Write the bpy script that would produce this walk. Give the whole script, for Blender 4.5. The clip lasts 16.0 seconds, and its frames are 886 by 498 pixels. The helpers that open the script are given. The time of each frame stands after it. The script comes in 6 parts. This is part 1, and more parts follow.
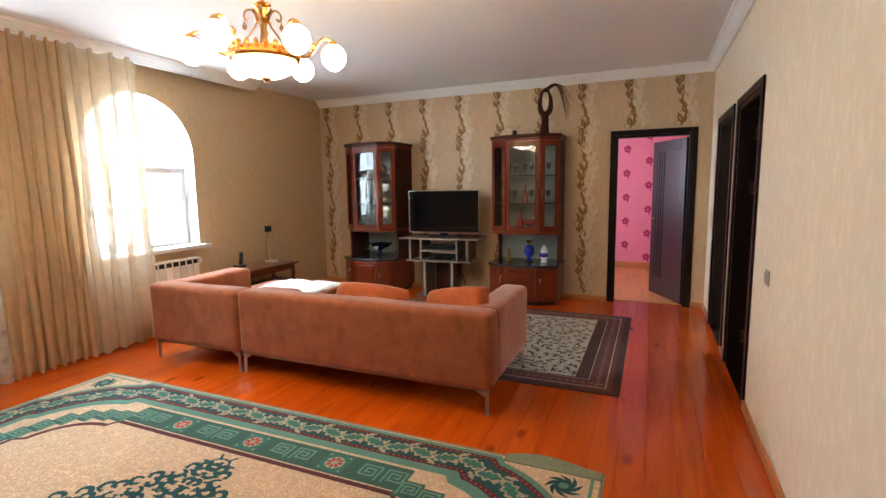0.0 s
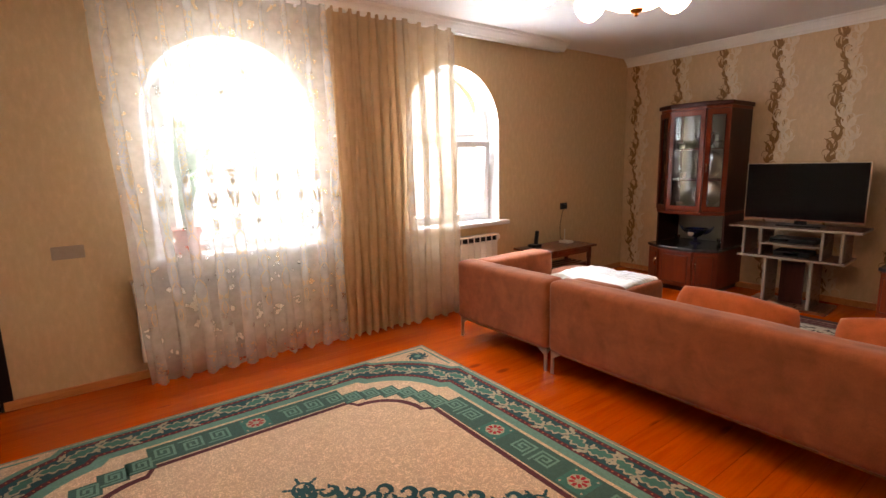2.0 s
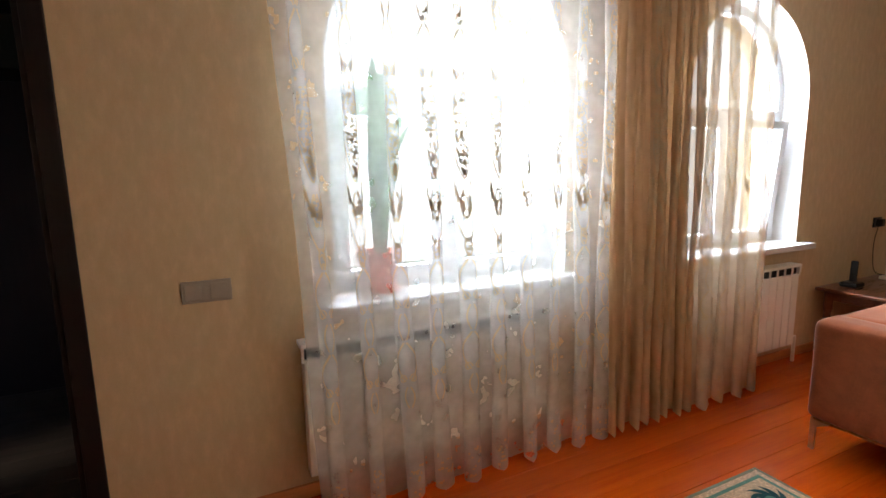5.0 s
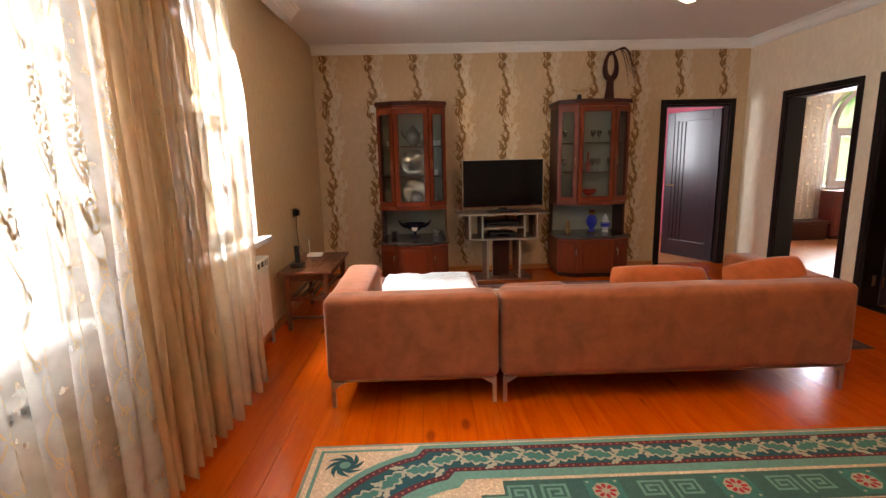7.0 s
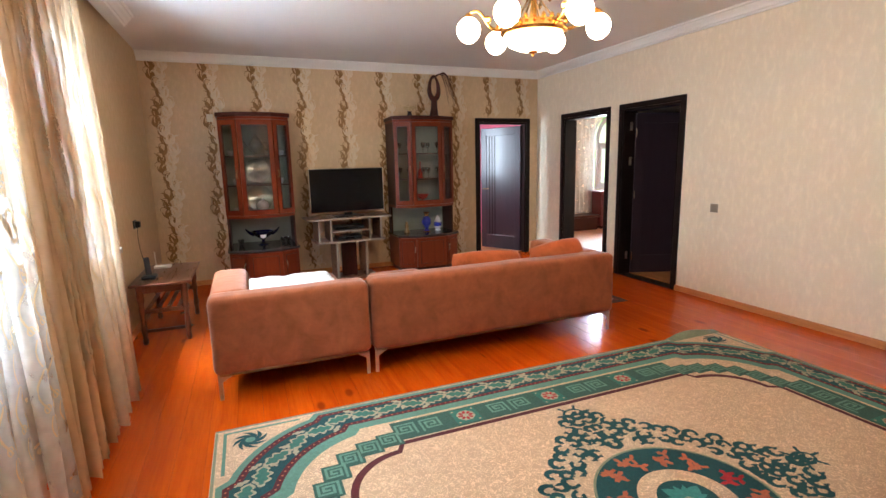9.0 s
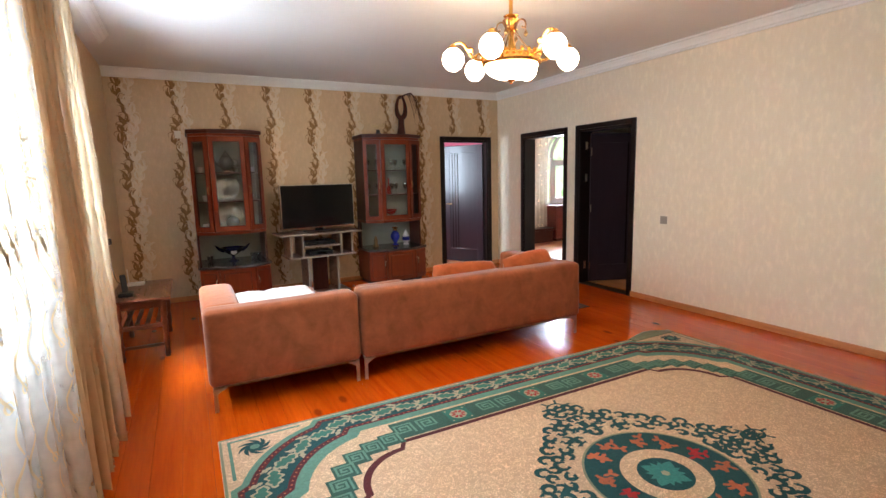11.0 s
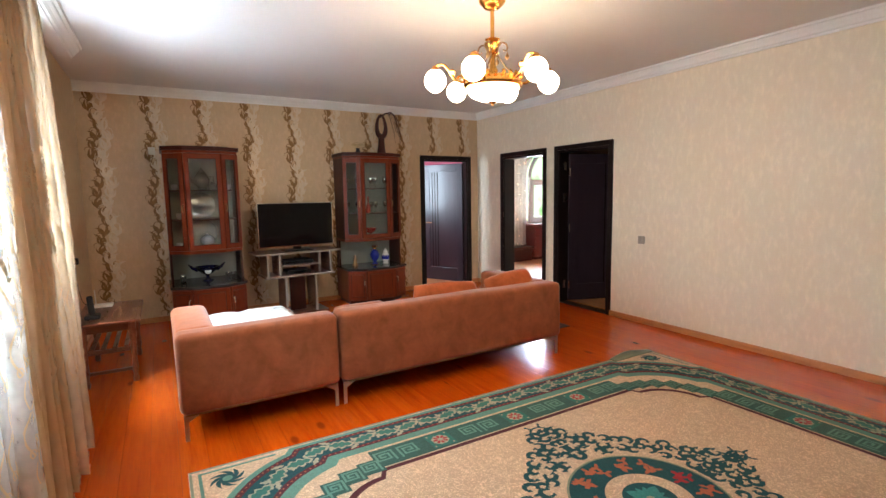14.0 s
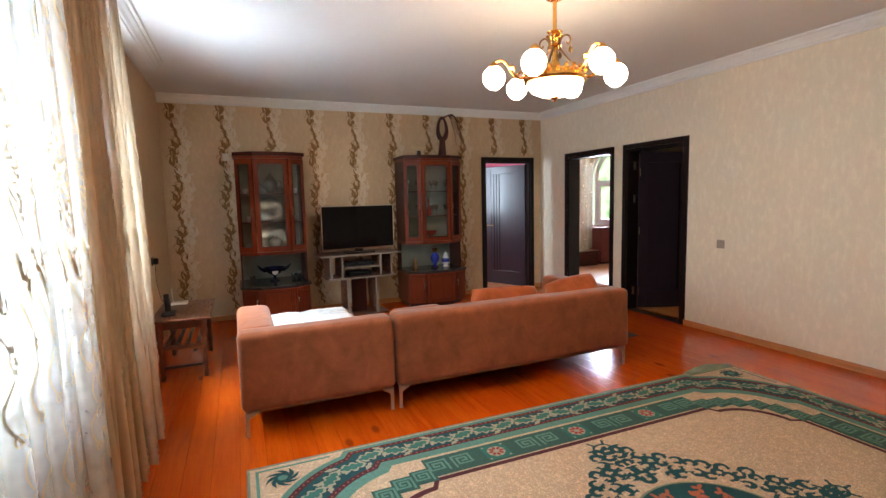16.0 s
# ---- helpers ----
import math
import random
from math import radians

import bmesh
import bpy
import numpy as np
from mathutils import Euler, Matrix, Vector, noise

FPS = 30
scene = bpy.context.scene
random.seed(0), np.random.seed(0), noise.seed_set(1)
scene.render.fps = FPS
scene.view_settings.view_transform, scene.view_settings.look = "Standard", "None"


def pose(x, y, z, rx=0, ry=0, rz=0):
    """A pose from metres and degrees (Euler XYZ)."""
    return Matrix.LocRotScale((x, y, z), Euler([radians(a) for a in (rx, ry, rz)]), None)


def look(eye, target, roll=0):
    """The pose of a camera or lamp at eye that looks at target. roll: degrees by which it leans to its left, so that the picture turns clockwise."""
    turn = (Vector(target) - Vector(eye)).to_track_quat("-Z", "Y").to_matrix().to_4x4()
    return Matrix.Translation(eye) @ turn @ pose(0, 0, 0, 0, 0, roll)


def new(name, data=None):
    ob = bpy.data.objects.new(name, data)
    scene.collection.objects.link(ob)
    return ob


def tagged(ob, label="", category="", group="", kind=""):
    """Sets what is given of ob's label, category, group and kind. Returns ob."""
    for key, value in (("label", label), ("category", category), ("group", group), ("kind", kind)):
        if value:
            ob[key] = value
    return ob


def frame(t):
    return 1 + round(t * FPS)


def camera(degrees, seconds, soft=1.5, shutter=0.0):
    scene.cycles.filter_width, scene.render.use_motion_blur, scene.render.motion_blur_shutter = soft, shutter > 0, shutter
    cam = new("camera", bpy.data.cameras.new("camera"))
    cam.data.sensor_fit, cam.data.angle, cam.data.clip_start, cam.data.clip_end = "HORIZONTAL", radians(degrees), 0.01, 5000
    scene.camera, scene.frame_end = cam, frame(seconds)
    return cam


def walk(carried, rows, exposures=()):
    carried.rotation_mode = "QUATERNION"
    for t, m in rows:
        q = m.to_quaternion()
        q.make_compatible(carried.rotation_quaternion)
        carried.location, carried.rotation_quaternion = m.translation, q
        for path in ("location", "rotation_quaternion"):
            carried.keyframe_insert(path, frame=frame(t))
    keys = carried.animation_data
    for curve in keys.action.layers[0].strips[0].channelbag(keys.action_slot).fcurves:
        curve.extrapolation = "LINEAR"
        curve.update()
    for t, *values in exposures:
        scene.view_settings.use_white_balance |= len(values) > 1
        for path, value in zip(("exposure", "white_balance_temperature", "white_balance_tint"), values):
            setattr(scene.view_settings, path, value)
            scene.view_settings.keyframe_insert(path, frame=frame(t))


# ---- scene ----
cam = camera(84.9, 16.0)
PATH = [
    (0, (0.26, 0.125, 1.467), (-0.525, 1.946, 1.212), -0.9),
    (0.5, (0.126, 0.156, 1.443), (-0.895, 1.847, 1.129), -0.7),
    (1, (-0.06, 0.302, 1.451), (-1.371, 1.774, 1.109), -0.8),
    (1.5, (-0.331, 0.368, 1.496), (-1.826, 1.649, 1.142), -0.7),
    (2, (-0.544, 0.426, 1.478), (-2.133, 1.591, 1.135), -1.3),
    (2.5, (-0.844, 0.44, 1.439), (-2.551, 1.43, 1.111), -0.9),
    (3, (-1.15, 0.438, 1.425), (-2.969, 1.205, 1.105), -0.9),
    (3.5, (-1.451, 0.411, 1.467), (-3.296, 1.111, 1.144), -0.9),
    (3.7, (-1.577, 0.379, 1.458), (-3.427, 1.068, 1.139), -1.1),
    (5.8, (-2.938, 0.342, 1.376), (-4.446, 1.624, 1.094), -2.1),
    (6, (-3.017, 0.361, 1.384), (-4.351, 1.824, 1.096), -2.0),
    (6.1, (-3.039, 0.358, 1.388), (-4.269, 1.908, 1.096), -1.8),
    (6.3, (-3.089, 0.375, 1.396), (-4.04, 2.109, 1.098), -1.9),
    (6.5, (-3.142, 0.39, 1.403), (-3.778, 2.26, 1.086), -1.4),
    (7, (-3.124, 0.272, 1.432), (-3.077, 2.238, 1.069), -1.3),
    (7.5, (-3.119, 0.088, 1.419), (-2.789, 2.026, 1.051), -1.3),
    (8, (-3.288, -0.058, 1.445), (-2.822, 1.859, 1.117), -2.1),
    (8.5, (-3.445, -0.161, 1.454), (-2.786, 1.697, 1.119), -2.0),
    (9, (-3.467, -0.253, 1.455), (-2.735, 1.575, 1.105), -1.4),
    (9.2, (-3.481, -0.211, 1.449), (-2.751, 1.619, 1.107), -1.0),
    (11.5, (-3.836, -0.381, 1.473), (-2.881, 1.353, 1.188), -1.1),
    (12, (-3.853, -0.355, 1.465), (-2.884, 1.371, 1.175), -0.4),
    (12.5, (-3.858, -0.371, 1.49), (-2.863, 1.341, 1.208), -0.4),
    (13, (-3.865, -0.377, 1.493), (-2.851, 1.325, 1.219), -0.5),
    (13.5, (-3.859, -0.361, 1.49), (-2.837, 1.337, 1.218), -0.6),
    (14, (-3.78, -0.317, 1.491), (-2.778, 1.399, 1.267), -1.0),
    (14.5, (-3.671, -0.26, 1.493), (-2.791, 1.526, 1.3), -1.0),
    (15, (-3.623, -0.246, 1.488), (-2.814, 1.573, 1.299), -1.0),
    (15.5, (-3.625, -0.234, 1.485), (-2.843, 1.597, 1.291), -1.2),
    (16, (-3.697, -0.246, 1.476), (-2.927, 1.589, 1.271), -1.4),
]
EXPOSURE = [(0, 0.5, 6350, 10), (1, 0.24, 6450, 12), (2, -0.08, 7600, 26), (3.5, -0.1, 8100, 33), (5.8, -0.6, 6050, 12), (6.5, -0.48, 6900, 22), (7, 0.04, 7600, 22), (8, 0.46, 6650, 16),
            (9, 0.5, 6350, 14), (11.5, 0.36, 6350, 13), (13, 0.32, 6300, 13), (14.5, 0.32, 6350, 13), (15, 0.16, 6350, 13), (16, 0.06, 6350, 13)]
walk(cam, [(t, look(eye, target, roll)) for t, eye, target, roll in PATH], EXPOSURE)

# ---- world, sun and large lights ----
world = bpy.data.worlds.new("world")
scene.world = world
world.use_nodes = True
wn = world.node_tree.nodes
sky = wn.new("ShaderNodeTexSky")
sky.sky_type, sky.sun_disc, sky.sun_elevation, sky.sun_rotation = "NISHITA", False, radians(48), radians(200)
wn["Background"].inputs[1].default_value = 0.15
world.node_tree.links.new(sky.outputs[0], wn["Background"].inputs[0])

sun = new("sun", bpy.data.lights.new("sun", "SUN"))
sun.data.energy, sun.data.angle, sun.data.color = 1.0, radians(12), (1.0, 0.95, 0.88)
sun.matrix_world = look((6, -14, 16), (0, 2, 0))


def window_light(name, at, target, w, h, watts, color=(0.70, 0.87, 1.0)):
    lamp = new(name, bpy.data.lights.new(name, "AREA"))
    lamp.data.shape, lamp.data.size, lamp.data.size_y = "RECTANGLE", w, h
    lamp.data.energy, lamp.data.color = watts, color
    lamp.matrix_world = look(at, target)
    return lamp


for y, high in ((1.40, 290), (3.52, 640)):
    # lamps for hazy horizon and bright overhead sky; an added upward fill brightens the ceiling
    window_light("sky_light", (-5.0, y, 1.66), (-4.0, y, 1.70), 1.5, 1.75, 135)
    window_light("high_sky_light", (-5.2, y, 2.80), (-4.28, y + 0.1, 0.50), 1.3, 0.5, high)
    window_light("up_fill_light", (-5.2, y, 0.40), (-4.25, y, 2.30), 1.3, 0.5, 230)
window_light("sky_light_3", (4.60, 8.95, 1.70), (3.1, 6.0, 0.2), 0.9, 1.6, 520, (0.76, 0.88, 1.0))
window_light("sky_light_4", (-1.93, 7.32, 1.65), (0.0, 7.32, 1.55), 0.32, 1.0, 45)

# ---- materials ----


class Mat:
    """A small wrapper to write node materials briefly."""

    def __init__(self, name, color=(0.5, 0.5, 0.5), rough=0.5, metal=0.0):
        self.m = bpy.data.materials.new(name)
        self.m.use_nodes = True
        self.t = self.m.node_tree
        self.b = self.t.nodes["Principled BSDF"]
        self.set("Base Color", (*color, 1))
        self.set("Roughness", rough)
        self.set("Metallic", metal)
        self.co = None

    def set(self, key, value):
        self.b.inputs[key].default_value = value

    def node(self, kind, **inputs):
        n = self.t.nodes.new(kind)
        for k, v in inputs.items():
            self.put(n, k.replace("_", " "), v)
        return n

    def put(self, n, key, v):
        if hasattr(v, "is_linked"):
            self.t.links.new(v, n.inputs[key])
        else:
            n.inputs[key].default_value = v

    def coords(self, scale=(1, 1, 1), world=True):
        if world:
            src = self.t.nodes.new("ShaderNodeNewGeometry").outputs["Position"]
        else:
            src = self.t.nodes.new("ShaderNodeTexCoord").outputs["Object"]
        mp = self.t.nodes.new("ShaderNodeMapping")
        self.t.links.new(src, mp.inputs[0])
        mp.inputs["Scale"].default_value = scale
        return mp.outputs[0]

    def noise(self, scale, detail=3, stretch=(1, 1, 1), rough=0.55, world=True, distort=0.0):
        n = self.node("ShaderNodeTexNoise", Scale=scale, Detail=detail, Roughness=rough, Distortion=distort)
        self.t.links.new(self.coords(stretch, world), n.inputs["Vector"])
        return n.outputs[0]

    def ramp(self, fac, stops):
        r = self.t.nodes.new("ShaderNodeValToRGB")
        el = r.color_ramp.elements
        while len(el) < len(stops):
            el.new(0.5)
        for e, (p, c) in zip(el, stops):
            e.position, e.color = p, (*c, 1)
        self.t.links.new(fac, r.inputs[0])
        return r.outputs[0]

    def mix(self, fac, a, b, mode="MIX"):
        n = self.t.nodes.new("ShaderNodeMix")
        n.data_type, n.blend_type = "RGBA", mode
        for i, v in ((0, fac), (6, a), (7, b)):
            if hasattr(v, "is_linked"):
                self.t.links.new(v, n.inputs[i])
            else:
                n.inputs[i].default_value = v if i == 0 else (*v, 1)
        return n.outputs[2]

    def color(self, out):
        self.t.links.new(out, self.b.inputs["Base Color"])
        return self

    def rough(self, out):
        self.t.links.new(out, self.b.inputs["Roughness"])
        return self

    def bump(self, out, strength=0.3, dist=0.002):
        n = self.node("ShaderNodeBump", Strength=strength, Distance=dist)
        self.t.links.new(out, n.inputs["Height"])
        self.t.links.new(n.outputs[0], self.b.inputs["Normal"])
        return self

    def value(self, fac, lo, hi):
        n = self.t.nodes.new("ShaderNodeMapRange")
        self.t.links.new(fac, n.inputs[0])
        n.inputs[3].default_value, n.inputs[4].default_value = lo, hi
        return n.outputs[0]


def scaled(c, k):
    return tuple(min(1.0, v * k) for v in c)


def mottled(name, c, rough=0.6, scale=9.0, amount=0.25, bump=0.15, fine=90.0, stretch=(1, 1, 1), metal=0.0):
    """A plain surface with large soft variation and fine relief."""
    m = Mat(name, c, rough, metal)
    big = m.noise(scale, 4, stretch)
    small = m.noise(fine, 3, stretch)
    col = m.ramp(big, [(0.3, scaled(c, 1 - amount)), (0.7, scaled(c, 1 + amount))])
    col = m.mix(0.35, col, m.ramp(small, [(0.35, scaled(c, 1 - amount)), (0.65, scaled(c, 1 + amount))]))
    m.color(col).bump(small, bump, 0.002).rough(m.value(big, rough * 0.85, min(1, rough * 1.15)))
    return m.m


def suede(name, c):
    """Brushed nap: cloudy patches where the pile was stroked, streaks and a fine grain."""
    m = Mat(name, c, 0.92)
    cloud = m.noise(6.5, 6, (1, 1, 0.7), 0.62, True, 0.6)
    streak = m.noise(16, 4, (0.6, 1, 1), 0.6)
    fine = m.noise(260, 2)
    col = m.ramp(cloud, [(0.36, scaled(c, 0.72)), (0.50, c), (0.66, scaled(c, 1.28))])
    col = m.mix(0.24, col, m.ramp(streak, [(0.38, scaled(c, 0.62)), (0.62, scaled(c, 1.25))]))
    col = m.mix(0.20, col, m.ramp(fine, [(0.3, scaled(c, 0.6)), (0.7, scaled(c, 1.4))]))
    m.color(col).bump(cloud, 0.25, 0.012)
    return m.m


def wallpaper(name, c, dark, stretch, sheen=0.55):
    """Woven-looking embossed wallpaper with short dashes."""
    m = Mat(name, c, sheen)
    dash = m.noise(26, 3, stretch, 0.6)
    big = m.noise(1.6, 3)
    fine = m.noise(220, 2, stretch)
    col = m.ramp(dash, [(0.36, dark), (0.52, c), (0.70, scaled(c, 1.12))])
    col = m.mix(m.value(big, 0.0, 0.30), col, scaled(c, 0.86))
    col = m.mix(0.16, col, m.ramp(fine, [(0.3, dark), (0.7, scaled(c, 1.15))]))
    m.color(col).rough(m.value(dash, sheen + 0.12, sheen - 0.12)).bump(dash, 0.22, 0.002)
    return m.m


def wood(name, c, dark, rough=0.3, along="y", ring=9.0, coat=0.0, knots=0.0, vary=0.0, knot_color=(0.12, 0.03, 0.01)):
    """Grain along one axis, with an offset for every piece."""
    m = Mat(name, c, rough)
    st = {"x": (0.06, 1, 1), "y": (1, 0.06, 1), "z": (1, 1, 0.06)}[along]
    info = m.t.nodes.new("ShaderNodeObjectInfo").outputs["Random"]
    add = m.t.nodes.new("ShaderNodeVectorMath")
    add.operation = "ADD"
    pos = m.coords((1, 1, 1))
    m.t.links.new(pos, add.inputs[0])
    off = m.t.nodes.new("ShaderNodeCombineXYZ")
    k = m.t.nodes.new("ShaderNodeMath")
    k.operation = "MULTIPLY"
    k.inputs[1].default_value = 37.0
    m.t.links.new(info, k.inputs[0])
    for i in range(3):
        m.t.links.new(k.outputs[0], off.inputs[i])
    m.t.links.new(off.outputs[0], add.inputs[1])
    mp = m.t.nodes.new("ShaderNodeMapping")
    mp.inputs["Scale"].default_value = st
    m.t.links.new(add.outputs[0], mp.inputs[0])
    g = m.node("ShaderNodeTexNoise", Scale=ring * 4, Detail=5.0, Roughness=0.6, Distortion=0.6)
    m.t.links.new(mp.outputs[0], g.inputs["Vector"])
    g2 = m.node("ShaderNodeTexNoise", Scale=ring * 22, Detail=2.0)
    m.t.links.new(mp.outputs[0], g2.inputs["Vector"])
    col = m.ramp(g.outputs[0], [(0.30, dark), (0.50, c), (0.75, scaled(c, 1.18))])
    col = m.mix(0.25, col, m.ramp(g2.outputs[0], [(0.35, dark), (0.6, scaled(c, 1.1))]))
    if vary:
        col = m.mix(m.value(info, 0.0, vary), col, dark)
    if knots:
        v = m.t.nodes.new("ShaderNodeTexVoronoi")
        v.voronoi_dimensions = "2D"
        v.inputs["Scale"].default_value = knots
        v.inputs["Randomness"].default_value = 1.0
        mk = m.t.nodes.new("ShaderNodeMapping")
        mk.inputs["Scale"].default_value = {"x": (0.45, 1, 0.2), "y": (1, 0.45, 0.2), "z": (1, 1, 0.4)}[along]
        m.t.links.new(add.outputs[0], mk.inputs[0])
        m.t.links.new(mk.outputs[0], v.inputs["Vector"])
        spot = m.ramp(v.outputs["Distance"], [(0.026, (1, 1, 1)), (0.056, (0, 0, 0))])
        col = m.mix(spot, col, knot_color)
    m.color(col).bump(g.outputs[0], 0.03, 0.001).rough(m.value(g2.outputs[0], rough * 0.8, rough * 1.25))
    if coat:
        m.set("Coat Weight", coat)
        m.set("Coat Roughness", 0.10)
    return m.m


def glow(name, c, strength):
    m = bpy.data.materials.new(name)
    m.use_nodes = True
    nt = m.node_tree
    b = nt.nodes["Principled BSDF"]
    b.inputs["Base Color"].default_value = (0.9, 0.88, 0.82, 1)
    b.inputs["Emission Color"].default_value = (*c, 1)
    b.inputs["Emission Strength"].default_value = strength
    b.inputs["Roughness"].default_value = 0.25
    return m


def clear(name, tint=(1, 1, 1), opaque=0.08, rough=0.02):
    """Thin window or cabinet glass: mostly clear, with a mirror-like sheen."""
    m = bpy.data.materials.new(name)
    m.use_nodes = True
    nt = m.node_tree
    nt.nodes.remove(nt.nodes["Principled BSDF"])
    tr = nt.nodes.new("ShaderNodeBsdfTransparent")
    tr.inputs[0].default_value = (*tint, 1)
    gl = nt.nodes.new("ShaderNodeBsdfGlossy")
    gl.inputs["Roughness"].default_value = rough
    lw = nt.nodes.new("ShaderNodeLayerWeight")
    pw = nt.nodes.new("ShaderNodeMath")
    pw.operation = "POWER"
    pw.inputs[1].default_value = 4.0
    nt.links.new(lw.outputs["Facing"], pw.inputs[0])
    fr = nt.nodes.new("ShaderNodeMath")
    fr.operation = "MULTIPLY_ADD"
    fr.inputs[1].default_value, fr.inputs[2].default_value = 0.75, 0.045
    nt.links.new(pw.outputs[0], fr.inputs[0])
    mx = nt.nodes.new("ShaderNodeMixShader")
    nt.links.new(fr.outputs[0], mx.inputs[0])
    nt.links.new(tr.outputs[0], mx.inputs[1])
    nt.links.new(gl.outputs[0], mx.inputs[2])
    mx2 = nt.nodes.new("ShaderNodeMixShader")
    mx2.inputs[0].default_value = opaque
    nt.links.new(mx.outputs[0], mx2.inputs[1])
    nt.links.new(gl.outputs[0], mx2.inputs[2])
    nt.links.new(mx2.outputs[0], nt.nodes["Material Output"].inputs[0])
    return m


def sheer(name, c, cover, through_light):
    """Fine tulle: part of the light passes straight, part is scattered."""
    m = bpy.data.materials.new(name)
    m.use_nodes = True
    nt = m.node_tree
    nt.nodes.remove(nt.nodes["Principled BSDF"])
    tr = nt.nodes.new("ShaderNodeBsdfTransparent")
    df = nt.nodes.new("ShaderNodeBsdfDiffuse")
    tl = nt.nodes.new("ShaderNodeBsdfTranslucent")
    df.inputs[0].default_value = (*c, 1)
    tl.inputs[0].default_value = (*c, 1)
    a = nt.nodes.new("ShaderNodeMixShader")
    a.inputs[0].default_value = through_light
    nt.links.new(df.outputs[0], a.inputs[1])
    nt.links.new(tl.outputs[0], a.inputs[2])
    b = nt.nodes.new("ShaderNodeMixShader")
    tex = nt.nodes.new("ShaderNodeTexNoise")
    tex.inputs["Scale"].default_value = 14
    geo = nt.nodes.new("ShaderNodeNewGeometry")
    nt.links.new(geo.outputs["Position"], tex.inputs["Vector"])
    mr = nt.nodes.new("ShaderNodeMapRange")
    mr.inputs[3].default_value, mr.inputs[4].default_value = cover - 0.10, cover + 0.10
    nt.links.new(tex.outputs[0], mr.inputs[0])
    nt.links.new(mr.outputs[0], b.inputs[0])
    nt.links.new(tr.outputs[0], b.inputs[1])
    nt.links.new(a.outputs[0], b.inputs[2])
    nt.links.new(b.outputs[0], nt.nodes["Material Output"].inputs[0])
    return m


# lighter copy for the lit walls; PAPER_W is browned for the window wall's shade
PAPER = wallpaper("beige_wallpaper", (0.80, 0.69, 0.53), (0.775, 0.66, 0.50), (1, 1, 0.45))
PAPER_W = wallpaper("shaded_wallpaper", (0.60, 0.425, 0.24), (0.565, 0.395, 0.22), (1, 1, 0.45), 0.48)
PAPER_N = wallpaper("smooth_wallpaper", (0.60, 0.425, 0.255), (0.57, 0.40, 0.235), (1, 1, 0.5), 0.42)
PINK = mottled("pink_wallpaper", (0.80, 0.23, 0.34), 0.6, 3, 0.08)
ROSE = mottled("magenta_print", (0.42, 0.02, 0.10), 0.6, 30, 0.2)
CEILING = mottled("ceiling_paint", (0.78, 0.76, 0.74), 0.7, 1.2, 0.03, 0.05)
CROWN = mottled("white_plaster", (0.82, 0.81, 0.78), 0.5, 3, 0.04, 0.05)
FLOOR = wood("orange_pine", (0.54, 0.080, 0.003), (0.41, 0.045, 0.0015), 0.18, "y", 5.0, 0.12, 1.7, 0.40, (0.27, 0.036, 0.004))
BASEWOOD = wood("skirting_pine", (0.55, 0.22, 0.07), (0.42, 0.13, 0.03), 0.35, "y", 6.0)
# hall boards, with the hall's shade darkened into the colour
GREYWOOD = wood("shaded_laminate", (0.12, 0.09, 0.065), (0.06, 0.045, 0.03), 0.35, "y", 5.0, 0, 0, 0.5)
DARKWOOD = wood("wenge_veneer", (0.012, 0.006, 0.005), (0.006, 0.003, 0.002), 0.42, "z", 8.0)
LEAFWOOD = wood("wenge_door", (0.030, 0.018, 0.025), (0.026, 0.015, 0.022), 0.30, "z", 8.0, 0.1)
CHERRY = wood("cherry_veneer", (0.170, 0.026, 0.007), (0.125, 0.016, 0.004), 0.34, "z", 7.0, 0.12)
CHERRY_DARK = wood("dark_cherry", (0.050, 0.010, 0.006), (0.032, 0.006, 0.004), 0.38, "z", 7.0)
TABLEWOOD = wood("walnut_table", (0.135, 0.036, 0.013), (0.075, 0.018, 0.006), 0.28, "y", 6.0, 0.3)
COUNTER = mottled("dark_stone_top", (0.045, 0.040, 0.042), 0.18, 20, 0.6, 0.03)
VELVET = suede("rust_suede", (0.290, 0.087, 0.036))
VELVET_TOP = suede("cushion_suede", (0.37, 0.090, 0.030))
BEIGE_METAL = mottled("brushed_steel", (0.55, 0.47, 0.38), 0.42, 20, 0.05, 0.02, 200, (1, 1, 1), 1.0)
CHROME = mottled("chrome", (0.75, 0.74, 0.72), 0.14, 20, 0.05, 0.0, 100, (1, 1, 1), 1.0)
GOLD = mottled("polished_brass", (0.75, 0.40, 0.10), 0.24, 30, 0.2, 0.05, 120, (1, 1, 1), 1.0)
BRONZE = mottled("aged_bronze", (0.28, 0.17, 0.08), 0.3, 30, 0.3, 0.05, 120, (1, 1, 1), 1.0)
WHITE_ENAMEL = mottled("white_enamel", (0.78, 0.75, 0.68), 0.3, 4, 0.04, 0.02)
PVC = mottled("white_pvc", (0.80, 0.81, 0.83), 0.3, 4, 0.03, 0.02)
REVEAL = mottled("white_reveal", (0.80, 0.79, 0.78), 0.6, 4, 0.04, 0.05)
MARBLE = mottled("pale_marble", (0.74, 0.72, 0.69), 0.22, 6, 0.12, 0.02)
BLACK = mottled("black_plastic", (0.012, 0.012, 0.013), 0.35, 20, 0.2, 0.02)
SCREEN = mottled("tv_screen", (0.004, 0.004, 0.005), 0.09, 3, 0.05, 0.0)
SWITCH = mottled("switch_plastic", (0.36, 0.29, 0.22), 0.35, 10, 0.08, 0.02)
CREAM = mottled("cream_plastic", (0.66, 0.62, 0.52), 0.35, 10, 0.06, 0.02)
